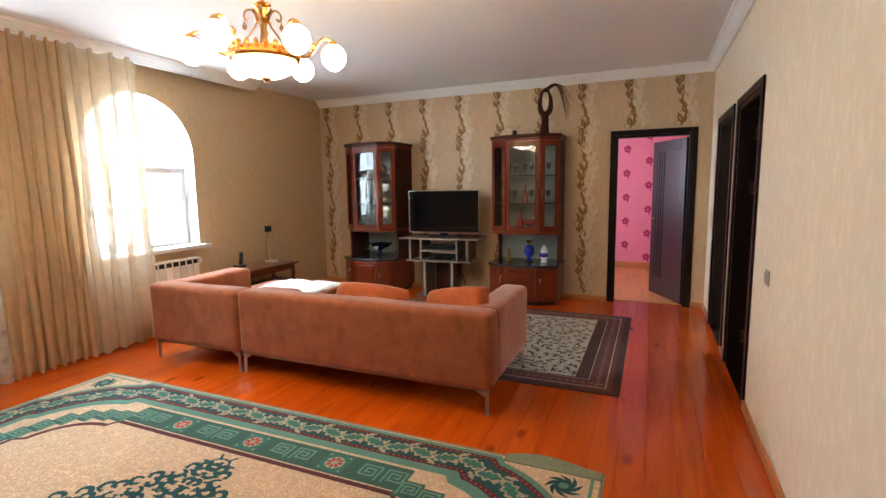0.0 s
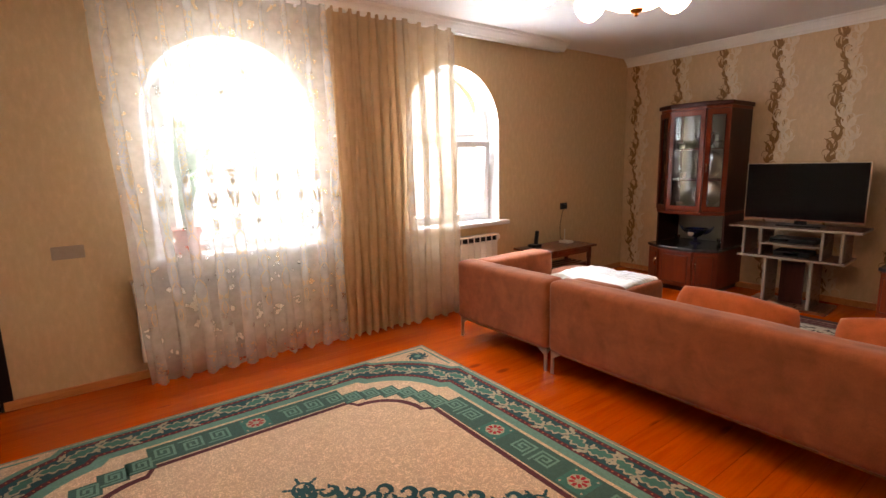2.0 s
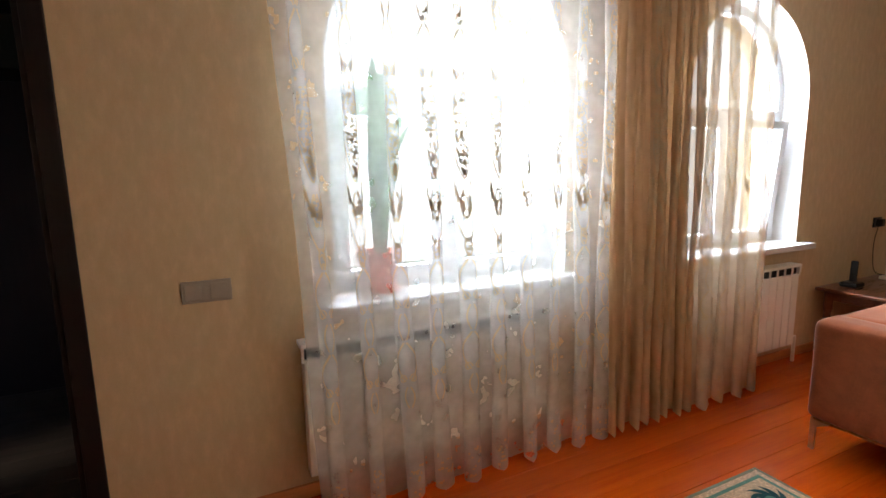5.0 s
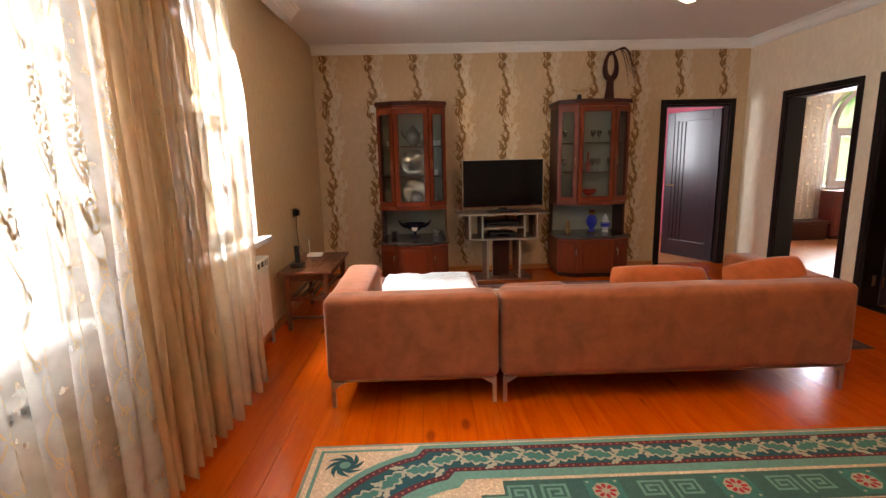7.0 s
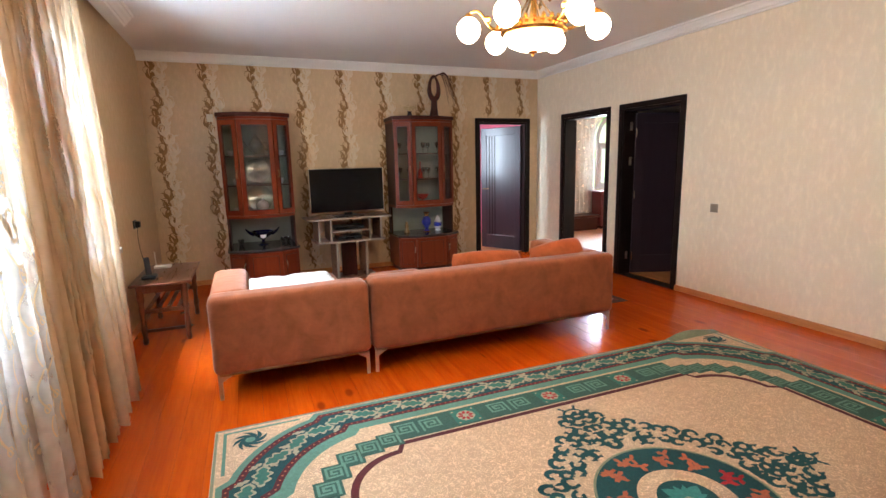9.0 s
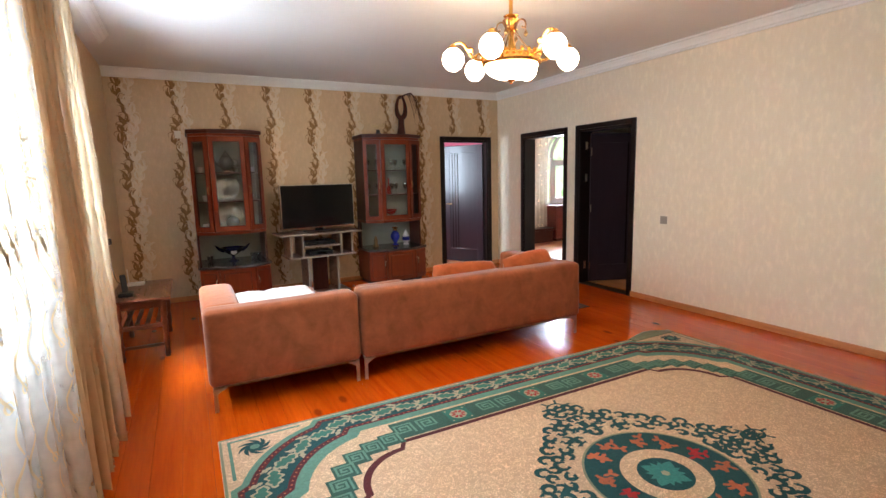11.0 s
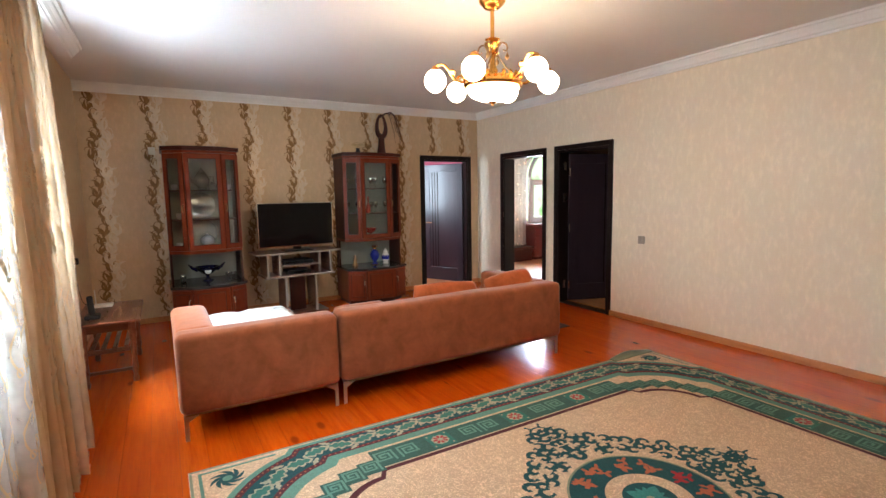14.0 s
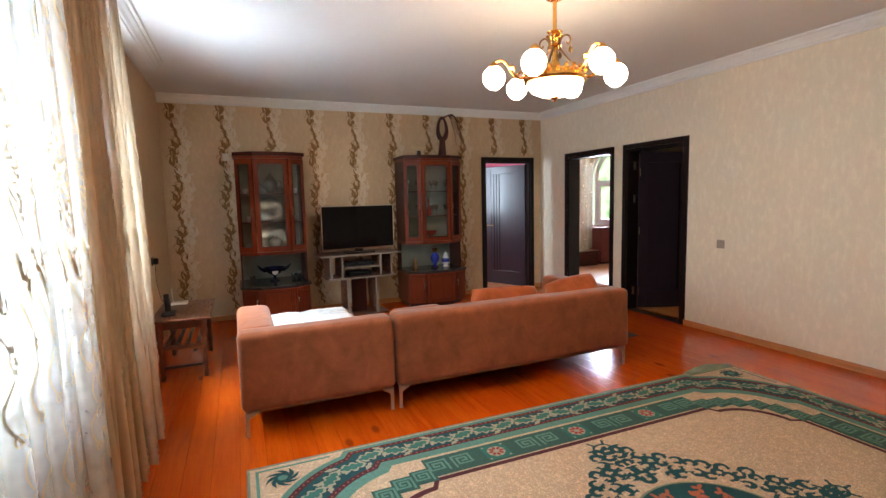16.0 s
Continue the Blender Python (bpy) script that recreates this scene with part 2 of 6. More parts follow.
TULLE = sheer("white_tulle", (0.93, 0.91, 0.87), 0.30, 0.34)
# same white tulle, denser; brown in the colour stands in for missing backlight
TULLE_DIM = sheer("dimmed_tulle", (0.70, 0.57, 0.42), 0.52, 0.22)
TULLE_SHADED = sheer("shaded_tulle", (0.62, 0.41, 0.235), 0.70, 0.14)
EMBROIDERY = sheer("gold_embroidery", (0.47, 0.35, 0.215), 0.84, 0.015)
GLASS = clear("clear_glass", (0.96, 0.98, 0.97), 0.04)
CABGLASS = clear("cabinet_glass", (0.95, 0.97, 0.96), 0.02)
CLOTH = mottled("white_cotton", (0.76, 0.74, 0.72), 0.9, 12, 0.10, 0.3)
STRIPE = mottled("grey_stripe", (0.46, 0.44, 0.43), 0.9, 12, 0.15, 0.3)
LAMPGLASS = glow("lit_opal_glass", (1.0, 0.78, 0.51), 36.0)
# bowl set dimmer than the globes so the floor below gets less light
BOWLGLASS = glow("dim_opal_glass", (1.0, 0.78, 0.51), 12.0)
TERRACOTTA = mottled("red_clay", (0.48, 0.12, 0.07), 0.7, 10, 0.2)
PLANT = mottled("dark_leaf", (0.06, 0.17, 0.05), 0.45, 12, 0.4, 0.1)
COBALT = mottled("cobalt_porcelain", (0.02, 0.03, 0.30), 0.12, 20, 0.3, 0.02)
PORCELAIN = mottled("white_porcelain", (0.74, 0.75, 0.78), 0.15, 20, 0.1, 0.02)
RUBY = mottled("ruby_glass", (0.30, 0.02, 0.015), 0.08, 20, 0.2, 0.02)
SILVERWARE = mottled("silver_plate", (0.62, 0.63, 0.60), 0.16, 40, 0.3, 0.2, 90, (1, 1, 1), 0.7)
SILVERPAINT = mottled("silver_lacquer", (0.34, 0.29, 0.24), 0.34, 20, 0.06, 0.02, 120, (1, 1, 1), 0.25)
NAVY = mottled("navy_glaze", (0.008, 0.010, 0.045), 0.12, 20, 0.3, 0.02)
CRYSTAL = clear("crystal", (0.85, 0.88, 0.87), 0.25, 0.05)
MIRRORBACK = mottled("cabinet_backing", (0.31, 0.34, 0.30), 0.35, 5, 0.1, 0.02)
for shiny in (SCREEN, DARKWOOD, BLACK, CHERRY, CHERRY_DARK):
    shiny.node_tree.nodes["Principled BSDF"].inputs["Specular IOR Level"].default_value = 0.22
for nap in (VELVET, VELVET_TOP):
    b = nap.node_tree.nodes["Principled BSDF"]
    b.inputs["Sheen Weight"].default_value, b.inputs["Sheen Roughness"].default_value = 0.34, 0.35
    b.inputs["Specular IOR Level"].default_value = 0.1

# ---- geometry helpers ----


class Geo:
    """Vertices and faces, gathered into one mesh."""

    def __init__(self):
        self.v, self.f = [], []

    def box(self, x0, x1, y0, y1, z0, z1):
        n = len(self.v)
        self.v += [(x, y, z) for z in (z0, z1) for y in (y0, y1) for x in (x0, x1)]
        self.f += [tuple(n + i for i in q) for q in ((0, 2, 3, 1), (4, 5, 7, 6), (0, 1, 5, 4), (2, 6, 7, 3), (0, 4, 6, 2), (1, 3, 7, 5))]
        return self

    def poly(self, pts):
        n = len(self.v)
        self.v += [tuple(p) for p in pts]
        self.f.append(tuple(range(n, n + len(pts))))
        return self

    def prism(self, pts, a, b, axis="z"):
        """A closed outline pushed from a to b along an axis (x: pts are y, z; y: x, z; z: x, y)."""
        def at(p, d):
            return {"x": (d, p[0], p[1]), "y": (p[0], d, p[1]), "z": (p[0], p[1], d)}[axis]
        n, k = len(self.v), len(pts)
        self.v += [at(p, a) for p in pts] + [at(p, b) for p in pts]
        self.f += [tuple(range(n, n + k)), tuple(range(n + 2 * k - 1, n + k - 1, -1))]
        self.f += [(n + i, n + k + i, n + k + (i + 1) % k, n + (i + 1) % k) for i in range(k)]
        return self

    def lathe(self, profile, x=0, y=0, z=0, steps=20):
        """Radius and height pairs turned round a vertical axis."""
        n, k = len(self.v), len(profile)
        for r, h in profile:
            self.v += [(x + r * math.cos(2 * math.pi * i / steps), y + r * math.sin(2 * math.pi * i / steps), z + h) for i in range(steps)]
        for j in range(k - 1):
            self.f += [(n + j * steps + i, n + j * steps + (i + 1) % steps, n + (j + 1) * steps + (i + 1) % steps, n + (j + 1) * steps + i) for i in range(steps)]
        self.f += [tuple(range(n + steps - 1, n - 1, -1)), tuple(range(n + (k - 1) * steps, n + k * steps))]
        return self

    def tube(self, pts, r, steps=8):
        """A round rod along a line of points; r may be a list."""
        n = len(self.v)
        P = [Vector(p) for p in pts]
        for i, p in enumerate(P):
            d = (P[min(i + 1, len(P) - 1)] - P[max(i - 1, 0)]).normalized()
            a = d.orthogonal().normalized() if i == 0 else (a - d * a.dot(d)).normalized()
            b = d.cross(a)
            rr = r[i] if isinstance(r, (list, tuple)) else r
            self.v += [tuple(p + rr * (math.cos(2 * math.pi * j / steps) * a + math.sin(2 * math.pi * j / steps) * b)) for j in range(steps)]
        for i in range(len(P) - 1):
            self.f += [(n + i * steps + j, n + i * steps + (j + 1) % steps, n + (i + 1) * steps + (j + 1) % steps, n + (i + 1) * steps + j) for j in range(steps)]
        self.f += [tuple(range(n + steps - 1, n - 1, -1)), tuple(range(n + (len(P) - 1) * steps, n + len(P) * steps))]
        return self

    def curve(self, pts, r, steps=8, fine=5):
        """A rod along a smooth line through the points."""
        out = []
        for i in range(len(pts) - 1):
            a, b, c, d = (Vector(pts[min(max(j, 0), len(pts) - 1)]) for j in (i - 1, i, i + 1, i + 2))
            for k in range(fine):
                t = k / fine
                out.append(0.5 * (2 * b + (c - a) * t + (2 * a - 5 * b + 4 * c - d) * t * t + (3 * b - a - 3 * c + d) * t ** 3))
        out.append(Vector(pts[-1]))
        if isinstance(r, (list, tuple)):
            r = [r[min(i // fine, len(r) - 1)] for i in range(len(out))]
        return self.tube(out, r, steps)

    def grid(self, fn, nu, nv):
        n = len(self.v)
        self.v += [tuple(fn(i / nu, j / nv)) for j in range(nv + 1) for i in range(nu + 1)]
        w = nu + 1
        self.f += [(n + j * w + i, n + j * w + i + 1, n + (j + 1) * w + i + 1, n + (j + 1) * w + i) for j in range(nv) for i in range(nu)]
        return self

    def moved(self, m):
        self.v = [tuple(m @ Vector(p)) for p in self.v]
        return self


def bevelled(geo, width, segments=2):
    bm = bmesh.new()
    vs = [bm.verts.new(p) for p in geo.v]
    for f in geo.f:
        bm.faces.new([vs[i] for i in f])
    bmesh.ops.remove_doubles(bm, verts=bm.verts, dist=1e-5)
    bmesh.ops.bevel(bm, geom=list(bm.edges), offset=width, segments=segments, profile=0.5, affect="EDGES")
    out = Geo()
    bm.verts.index_update()
    out.v = [tuple(v.co) for v in bm.verts]
    out.f = [tuple(v.index for v in f.verts) for f in bm.faces]
    bm.free()
    return out


def mesh_of(name, geo, material, smooth=False):
    me = bpy.data.meshes.new(name)
    me.from_pydata(geo.v, [], geo.f)
    me.materials.append(material)
    bm = bmesh.new()
    bm.from_mesh(me)
    bmesh.ops.recalc_face_normals(bm, faces=bm.faces)
    bm.to_mesh(me)
    bm.free()
    if smooth:
        me.shade_smooth()
        me.set_sharp_from_angle(angle=radians(40))
    return me


def part(name, geo, material, parent=None, label="", smooth=False, kind=""):
    ob = new(name, geo if isinstance(geo, bpy.types.Mesh) else mesh_of(name, geo, material, smooth))
    if parent is not None:
        ob.parent = parent
        ob.matrix_parent_inverse = Matrix.Identity(4)
    return tagged(ob, label, kind=kind)


def thing(name, label, category, m=None, group="", kind=""):
    ob = new(name)
    ob.empty_display_size = 0.1
    if m is not None:
        ob.matrix_basis = m
    return tagged(ob, label, category, group, kind)


def rbox(x0, x1, y0, y1, z0, z1, r=0.004, seg=2):
    return bevelled(Geo().box(x0, x1, y0, y1, z0, z1), r, seg)


# ---- the room ----
XW, XE, YS, YN, ZC = -4.50, 0.86, -1.55, 6.445, 2.79
TE, TN, TW = 0.20, 0.12, 0.40


def arch_points(c, half, spring, n=20):
    return [(c - half * math.cos(math.pi * i / n), spring + half * math.sin(math.pi * i / n)) for i in range(n + 1)]


def arch_panel(g, axis, a, b, c, half, sill, top, height):
    """The stretch of a wall round an arched opening, from c - half to c + half, with its reveal."""
    spring = top - half
    pts = arch_points(c, half, spring)

    def at(d, s, z):
        return (d, s, z) if axis == "x" else (s, d, z)
    for d in (a, b):
        g.poly([at(d, c - half, 0), at(d, c + half, 0), at(d, c + half, sill), at(d, c - half, sill)])
        for p, q in zip(pts, pts[1:]):
            g.poly([at(d, p[0], p[1]), at(d, q[0], q[1]), at(d, q[0], height), at(d, p[0], height)])
    return pts


def reveal(axis, a, b, pts, sill):
    """The white lining of an arched opening, 4 mm inside it."""
    g = Geo()
    c, z0 = (pts[0][0] + pts[-1][0]) / 2, pts[0][1]
    k = 1 - 0.004 / (pts[-1][0] - c)
    ring = [(c + k * (p - c), z0 + k * (q - z0)) for p, q in pts]
    ring = [(ring[0][0], sill + 0.003)] + ring + [(ring[-1][0], sill + 0.003)]

    def at(d, s, z):
        return (d, s, z) if axis == "x" else (s, d, z)
    for p, q in zip(ring, ring[1:] + ring[:1]):
        g.poly([at(a, p[0], p[1]), at(b, p[0], p[1]), at(b, q[0], q[1]), at(a, q[0], q[1])])
    return g


WINDOWS = [(1.405, 0.62, 0.84, 2.44), (3.52, 0.59, 0.84, 2.445)]
DOOR_W = (-1.03, -0.15)
g = Geo()
edges = [YS - 0.2, DOOR_W[0]], [DOOR_W[1], 0.785], [2.025, 2.93], [4.11, YN + TN]
for y0, y1 in edges:
    g.box(XW - TW, XW, y0, y1, 0, ZC + 0.1)
g.box(XW - TW, XW, DOOR_W[0], DOOR_W[1], 2.04, ZC + 0.1)
arches = []
for c, half, sill, top in WINDOWS:
    arches.append(arch_panel(g, "x", XW, XW - TW, c, half, sill, top, ZC + 0.1))
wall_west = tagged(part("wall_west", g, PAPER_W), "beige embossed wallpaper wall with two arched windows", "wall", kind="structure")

g = Geo()
E1, E2 = (4.83, 5.74), (3.69, 4.55)
for y0, y1 in ((YS - 0.2, E2[0]), (E2[1], E1[0]), (E1[1], YN + TN)):
    g.box(XE, XE + TE, y0, y1, 0, ZC + 0.1)
for y0, y1 in (E1, E2):
    g.box(XE, XE + TE, y0, y1, 2.04, ZC + 0.1)
wall_east = tagged(part("wall_east", g, PAPER), "beige embossed wallpaper wall with two doorways", "wall", kind="structure")

g = Geo()
PD = (-0.165, 0.66)
g.box(XW, PD[0], YN, YN + TN, 0, ZC + 0.1).box(PD[1], XE, YN, YN + TN, 0, ZC + 0.1).box(PD[0], PD[1], YN, YN + TN, 2.04, ZC + 0.1)
wall_north = tagged(part("wall_north", g, PAPER_N), "beige wallpaper wall with metallic leaf vines", "wall", kind="structure")

g = Geo().box(XW, XE, YS - 0.2, YS, 0, ZC + 0.1)
tagged(part("wall_south", g, PAPER), "plain beige wallpaper wall", "wall", kind="structure")
tagged(part("ceiling", Geo().box(XW - TW, XE + TE, YS - 0.2, YN + TN, ZC, ZC + 0.1), CEILING), "smooth white painted ceiling", "ceiling", kind="structure")
floor = tagged(part("floor", Geo().box(XW - TW, XE + TE, YS - 0.2, YN + TN, -0.12, -0.012), DARKWOOD), "varnished orange pine plank floor", "floor", kind="structure")


def crown(points, name="trim"):
    """A stepped plaster cornice along a wall: start, end, and the way into the room."""
    (x0, y0), (x1, y1), (nx, ny) = points
    prof = [(0.0, 0.0), (0.014, 0.0), (0.018, 0.018), (0.030, 0.024), (0.045, 0.046), (0.066, 0.066), (0.074, 0.080), (0.092, 0.084), (0.100, 0.100), (0.0, 0.100)]
    g = Geo()
    k = len(prof)
    for x, y in ((x0, y0), (x1, y1)):
        g.v += [(x + nx * d, y + ny * d, ZC - 0.100 + h) for d, h in prof]
    g.f += [tuple(range(k)), tuple(range(2 * k - 1, k - 1, -1))] + [(i, k + i, k + (i + 1) % k, (i + 1) % k) for i in range(k)]
    return tagged(part(name, g, CROWN), "white stepped plaster cornice", "cornice", kind="structure")


crown(((XW, YN), (XE, YN), (0, -1)))
crown(((XE, YS), (XE, YN), (-1, 0)))
crown(((XW, YS), (XE, YS), (0, 1)))

for x0, x1, y0, y1 in ((XW, PD[0] - 0.055, YN - 0.018, YN), (PD[1] + 0.055, XE - 0.02, YN - 0.018, YN), (XE - 0.018, XE, YS, E2[0] - 0.05),
                       (XE - 0.018, XE, E2[1] + 0.05, E1[0] - 0.05), (XE - 0.018, XE, E1[1] + 0.05, YN), (XW, XW + 0.018, YS, DOOR_W[0] - 0.06), (XW, XW + 0.018, DOOR_W[1] + 0.01, YN - 0.02)):
    tagged(part("baseboard", rbox(x0, x1, y0, y1, 0.0, 0.065, 0.005), BASEWOOD), "orange varnished pine skirting board", "skirting", kind="structure")


# ---- doors ----
def door_frame(name, axis, plane, thick, a, b, height, label, inward):
    """Architraves on both faces and a lining through the wall."""
    th = thing(name, label, "door", kind="structure")
    w, p = 0.06, 0.016

    def bar(nm, s0, s1, d0, d1, z0, z1):
        q = (d0, d1, s0, s1, z0, z1) if axis == "x" else (s0, s1, d0, d1, z0, z1)
        part(nm, rbox(*q, 0.004), DARKWOOD, th)
    for d0, d1 in ((plane - p * inward, plane), (plane + thick * inward, plane + (thick + p) * inward)):
        d0, d1 = min(d0, d1), max(d0, d1)
        bar("architrave", a - w, a + 0.004, d0, d1, 0, height + w)
        bar("architrave", b - 0.004, b + w, d0, d1, 0, height + w)
        bar("architrave", a + 0.004, b - 0.004, d0, d1, height, height + w)
    d0, d1 = sorted((plane, plane + thick * inward))
    bar("lining", a - 0.001, a + 0.025, d0, d1, 0, height)
    bar("lining", b - 0.025, b + 0.001, d0, d1, 0, height)
    bar("lining", a + 0.025, b - 0.025, d0, d1, height - 0.025, height + 0.001)
    return th


door_1 = door_frame("door_1", "y", YN, TN, PD[0], PD[1], 2.04, "dark wenge door frame with an open panelled door", 1)
door_2 = door_frame("door_2", "x", XE, TE, E1[0], E1[1], 2.04, "dark wenge door frame to a bright room", 1)
door_3 = door_frame("door_3", "x", XE, TE, E2[0], E2[1], 2.04, "dark wenge door frame with an open dark door", 1)
door_4 = door_frame("door_4", "x", XW, TW, DOOR_W[0], DOOR_W[1], 2.04, "dark wenge door frame to an unlit hall", -1)


def door_leaf(parent, hinge, way, width, height=1.99):
    """A leaf from its hinge line along a direction, with stiles, rails, a panel and narrow glazed slots."""
    ang = math.degrees(math.atan2(way[1], way[0]))
    m = pose(hinge[0], hinge[1], 0.008, 0, 0, ang)
    lf = part("door_leaf", rbox(0.11, width - 0.11, -0.012, 0.012, 0.22, height - 0.12, 0.003).moved(m), LEAFWOOD, parent)
    for x0, x1, z0, z1 in ((0, 0.115, 0, height), (width - 0.115, width, 0, height), (0.115, width - 0.115, 0, 0.225), (0.115, width - 0.115, height - 0.125, height)):
        part("stile" if z1 - z0 > 1 else "rail", rbox(x0, x1, -0.02, 0.02, z0, z1, 0.004).moved(m), LEAFWOOD, lf)
    for i in range(3):
        x = width - 0.17 - 0.055 * i
        part("moulding", rbox(x - 0.008, x + 0.008, -0.017, 0.017, 0.225, height - 0.125, 0.003).moved(m), DARKWOOD, lf)
    for s in (-1, 1):
        g = Geo().tube([(width - 0.06, s * 0.02, 1.0), (width - 0.06, s * 0.055, 1.0), (width - 0.075, s * 0.06, 1.0), (width - 0.18, s * 0.06, 1.0)], 0.009)
        part("door_handle", g.moved(m), BRONZE, lf, "dark bronze lever handle", True)
    for z in (0.22, 1.0, 1.75):
        part("hinge", Geo().tube([(0.0, -0.026, z - 0.05), (0.0, -0.026, z + 0.05)], 0.008).moved(m), CHROME, lf, "steel hinge", True)
    return lf


for z in (0.24, 1.42, 1.84):
    part("hinge", Geo().box(XE + 0.085, XE + 0.125, E2[1] - 0.030, E2[1] - 0.024, z - 0.05, z + 0.05), CHROME, door_3, "steel hinge")
door_leaf(door_1, (PD[1] - 0.03, YN + 0.10), (-0.42, 0.83), 0.78)
door_leaf(door_3, (XE + 0.17, E2[1] - 0.035), (0.93, -0.36), 0.80)


# ---- windows ----
def window(name, axis, plane, depth, c, half, sill, top, pts, inward, tilt=0.0, label=""):
    """An arched plastic window set into the wall, with a fixed fan, two sashes and a sill."""
    th = thing(name, label, "window", kind="structure")
    spring, f = top - half, 0.055
    d = plane - inward * depth

    def put(nm, g, mat, parent=th, lab="", smooth=False):
        if axis == "y":
            g.v = [(p[1], p[0], p[2]) for p in g.v]
        return part(nm, g, mat, parent, lab, smooth)
    put("reveal", reveal("x", plane, d - inward * 0.08, pts, sill), REVEAL)
    inner = arch_points(c, half - f, spring)
    g = Geo()
    for (p, q), (r, s) in zip(zip(pts, pts[1:]), zip(inner, inner[1:])):
        for e in (d - 0.03, d + 0.03):
            g.poly([(e, *p), (e, *q), (e, *s), (e, *r)])
        g.poly([(d - 0.03, *r), (d - 0.03, *s), (d + 0.03, *s), (d + 0.03, *r)])
    g.box(d - 0.03, d + 0.03, c - half, c - half + f, sill, spring).box(d - 0.03, d + 0.03, c + half - f, c + half, sill, spring)
    g.box(d - 0.03, d + 0.03, c - half + f, c + half - f, sill, sill + f).box(d - 0.032, d + 0.032, c - half + f, c + half - f, 1.72, 1.79)
    g.box(d - 0.032, d + 0.032, c - 0.035, c + 0.035, sill + f, 1.72)
    frame_ob = put("window_frame", g, PVC)
    put("pane", Geo().poly([(d, c - half + f, 1.79)] + [(d, *p) for p in inner if p[1] > 1.79] + [(d, c + half - f, 1.79)]), GLASS).visible_shadow = False
    for s, lean in ((-1, 0.0), (1, tilt)):
        y0, y1 = (c - half + f, c - 0.035) if s < 0 else (c + 0.035, c + half - f)
        m = pose(d + inward * 0.012, 0, sill + f, 0, lean * inward, 0)
        z1 = 1.72 - sill - f
        g = Geo()
        for a, b, e, h in ((y0, y0 + 0.06, 0, z1), (y1 - 0.06, y1, 0, z1), (y0 + 0.06, y1 - 0.06, 0, 0.06), (y0 + 0.06, y1 - 0.06, z1 - 0.06, z1)):
            g.box(-0.03, 0.035, a, b, e, h)
        sash = put("sash", bevelled(g, 0.004).moved(m), PVC)
        put("pane", Geo().poly([(0, y0 + 0.06, 0.06), (0, y1 - 0.06, 0.06), (0, y1 - 0.06, z1 - 0.06), (0, y0 + 0.06, z1 - 0.06)]).moved(m), GLASS, sash).visible_shadow = False
    e0, e1 = sorted((d + inward * 0.03, plane + inward * 0.09))
    put("window_sill", rbox(e0, plane, c - half + 0.002, c + half - 0.002, sill - 0.002, sill + 0.022, 0.006) if inward > 0 else rbox(plane, e1, c - half + 0.002, c + half - 0.002, sill - 0.002, sill + 0.022, 0.006), MARBLE)
    e0, e1 = sorted((plane + inward * 0.001, plane + inward * 0.09))
    put("window_sill", rbox(e0, e1, c - half - 0.085, c + half + 0.085, sill - 0.022, sill + 0.022, 0.008), MARBLE)
    return th


window("window_1", "x", XW, 0.20, *WINDOWS[0], arches[0], 1, 0.0, "arched white plastic window behind tulle")
window("window_2", "x", XW, 0.20, *WINDOWS[1], arches[1], 1, 5.0, "arched white plastic window with one tilted sash")

# ---- rooms seen through the doorways ----
g = Geo().box(-2.0, 2.2, YN + 2.9, YN + 3.0, 0, 2.8).box(-2.1, -2.0, YN + TN, YN + 3.0, 0, 2.8)
pink = tagged(part("wall_pink", g, PINK), "pink wallpaper wall with magenta roses", "wall", kind="structure")
tagged(part("wall_pink_east", Geo().box(1.06, 1.16, YN + TN, YN + 3.0, 0, 2.8), PINK), "pink wallpaper side wall", "wall", kind="structure")
tagged(part("ceiling_pink_room", Geo().box(-2.1, 1.16, YN + TN, YN + 3.0, 2.8, 2.9), CEILING), "white ceiling of the pink room", "ceiling", kind="structure")
tagged(part("floor_pink_room", Geo().box(-2.1, 1.16, YN + TN, YN + 3.0, -0.1, 0.0), BASEWOOD), "reddish plank floor of the pink room", "floor", kind="structure")
tagged(part("baseboard", rbox(-2.0, 1.06, YN + 2.88, YN + 2.9, 0, 0.08), BASEWOOD), "reddish wooden skirting board", "skirting", kind="structure")
g = Geo()
for i in range(7):
    for j in range(7):
        cx, cz = -1.24 + i * 0.36, 0.18 + j * 0.42 + (0.21 if i % 2 else 0)
        if cz < 2.6:
            for k in range(5):
                a = k * 1.257 + 0.3
                ox, oz = cx + 0.035 * math.cos(a), cz + 0.04 * math.sin(a)
                g.poly([(ox + 0.032 * math.cos(t * math.pi / 4), YN + 2.896, oz + 0.026 * math.sin(t * math.pi / 4)) for t in range(8)])
                YY = YN + 2.896 - 0.0006 * k
                g.v[-8:] = [(p[0], YY, p[2]) for p in g.v[-8:]]
            g.poly([(cx - 0.01, YN + 2.895, cz - 0.03), (cx + 0.03, YN + 2.895, cz - 0.10), (cx + 0.045, YN + 2.895, cz - 0.10), (cx + 0.01, YN + 2.895, cz - 0.03)])
part("rose_print", g, ROSE, pink, kind="stuff")

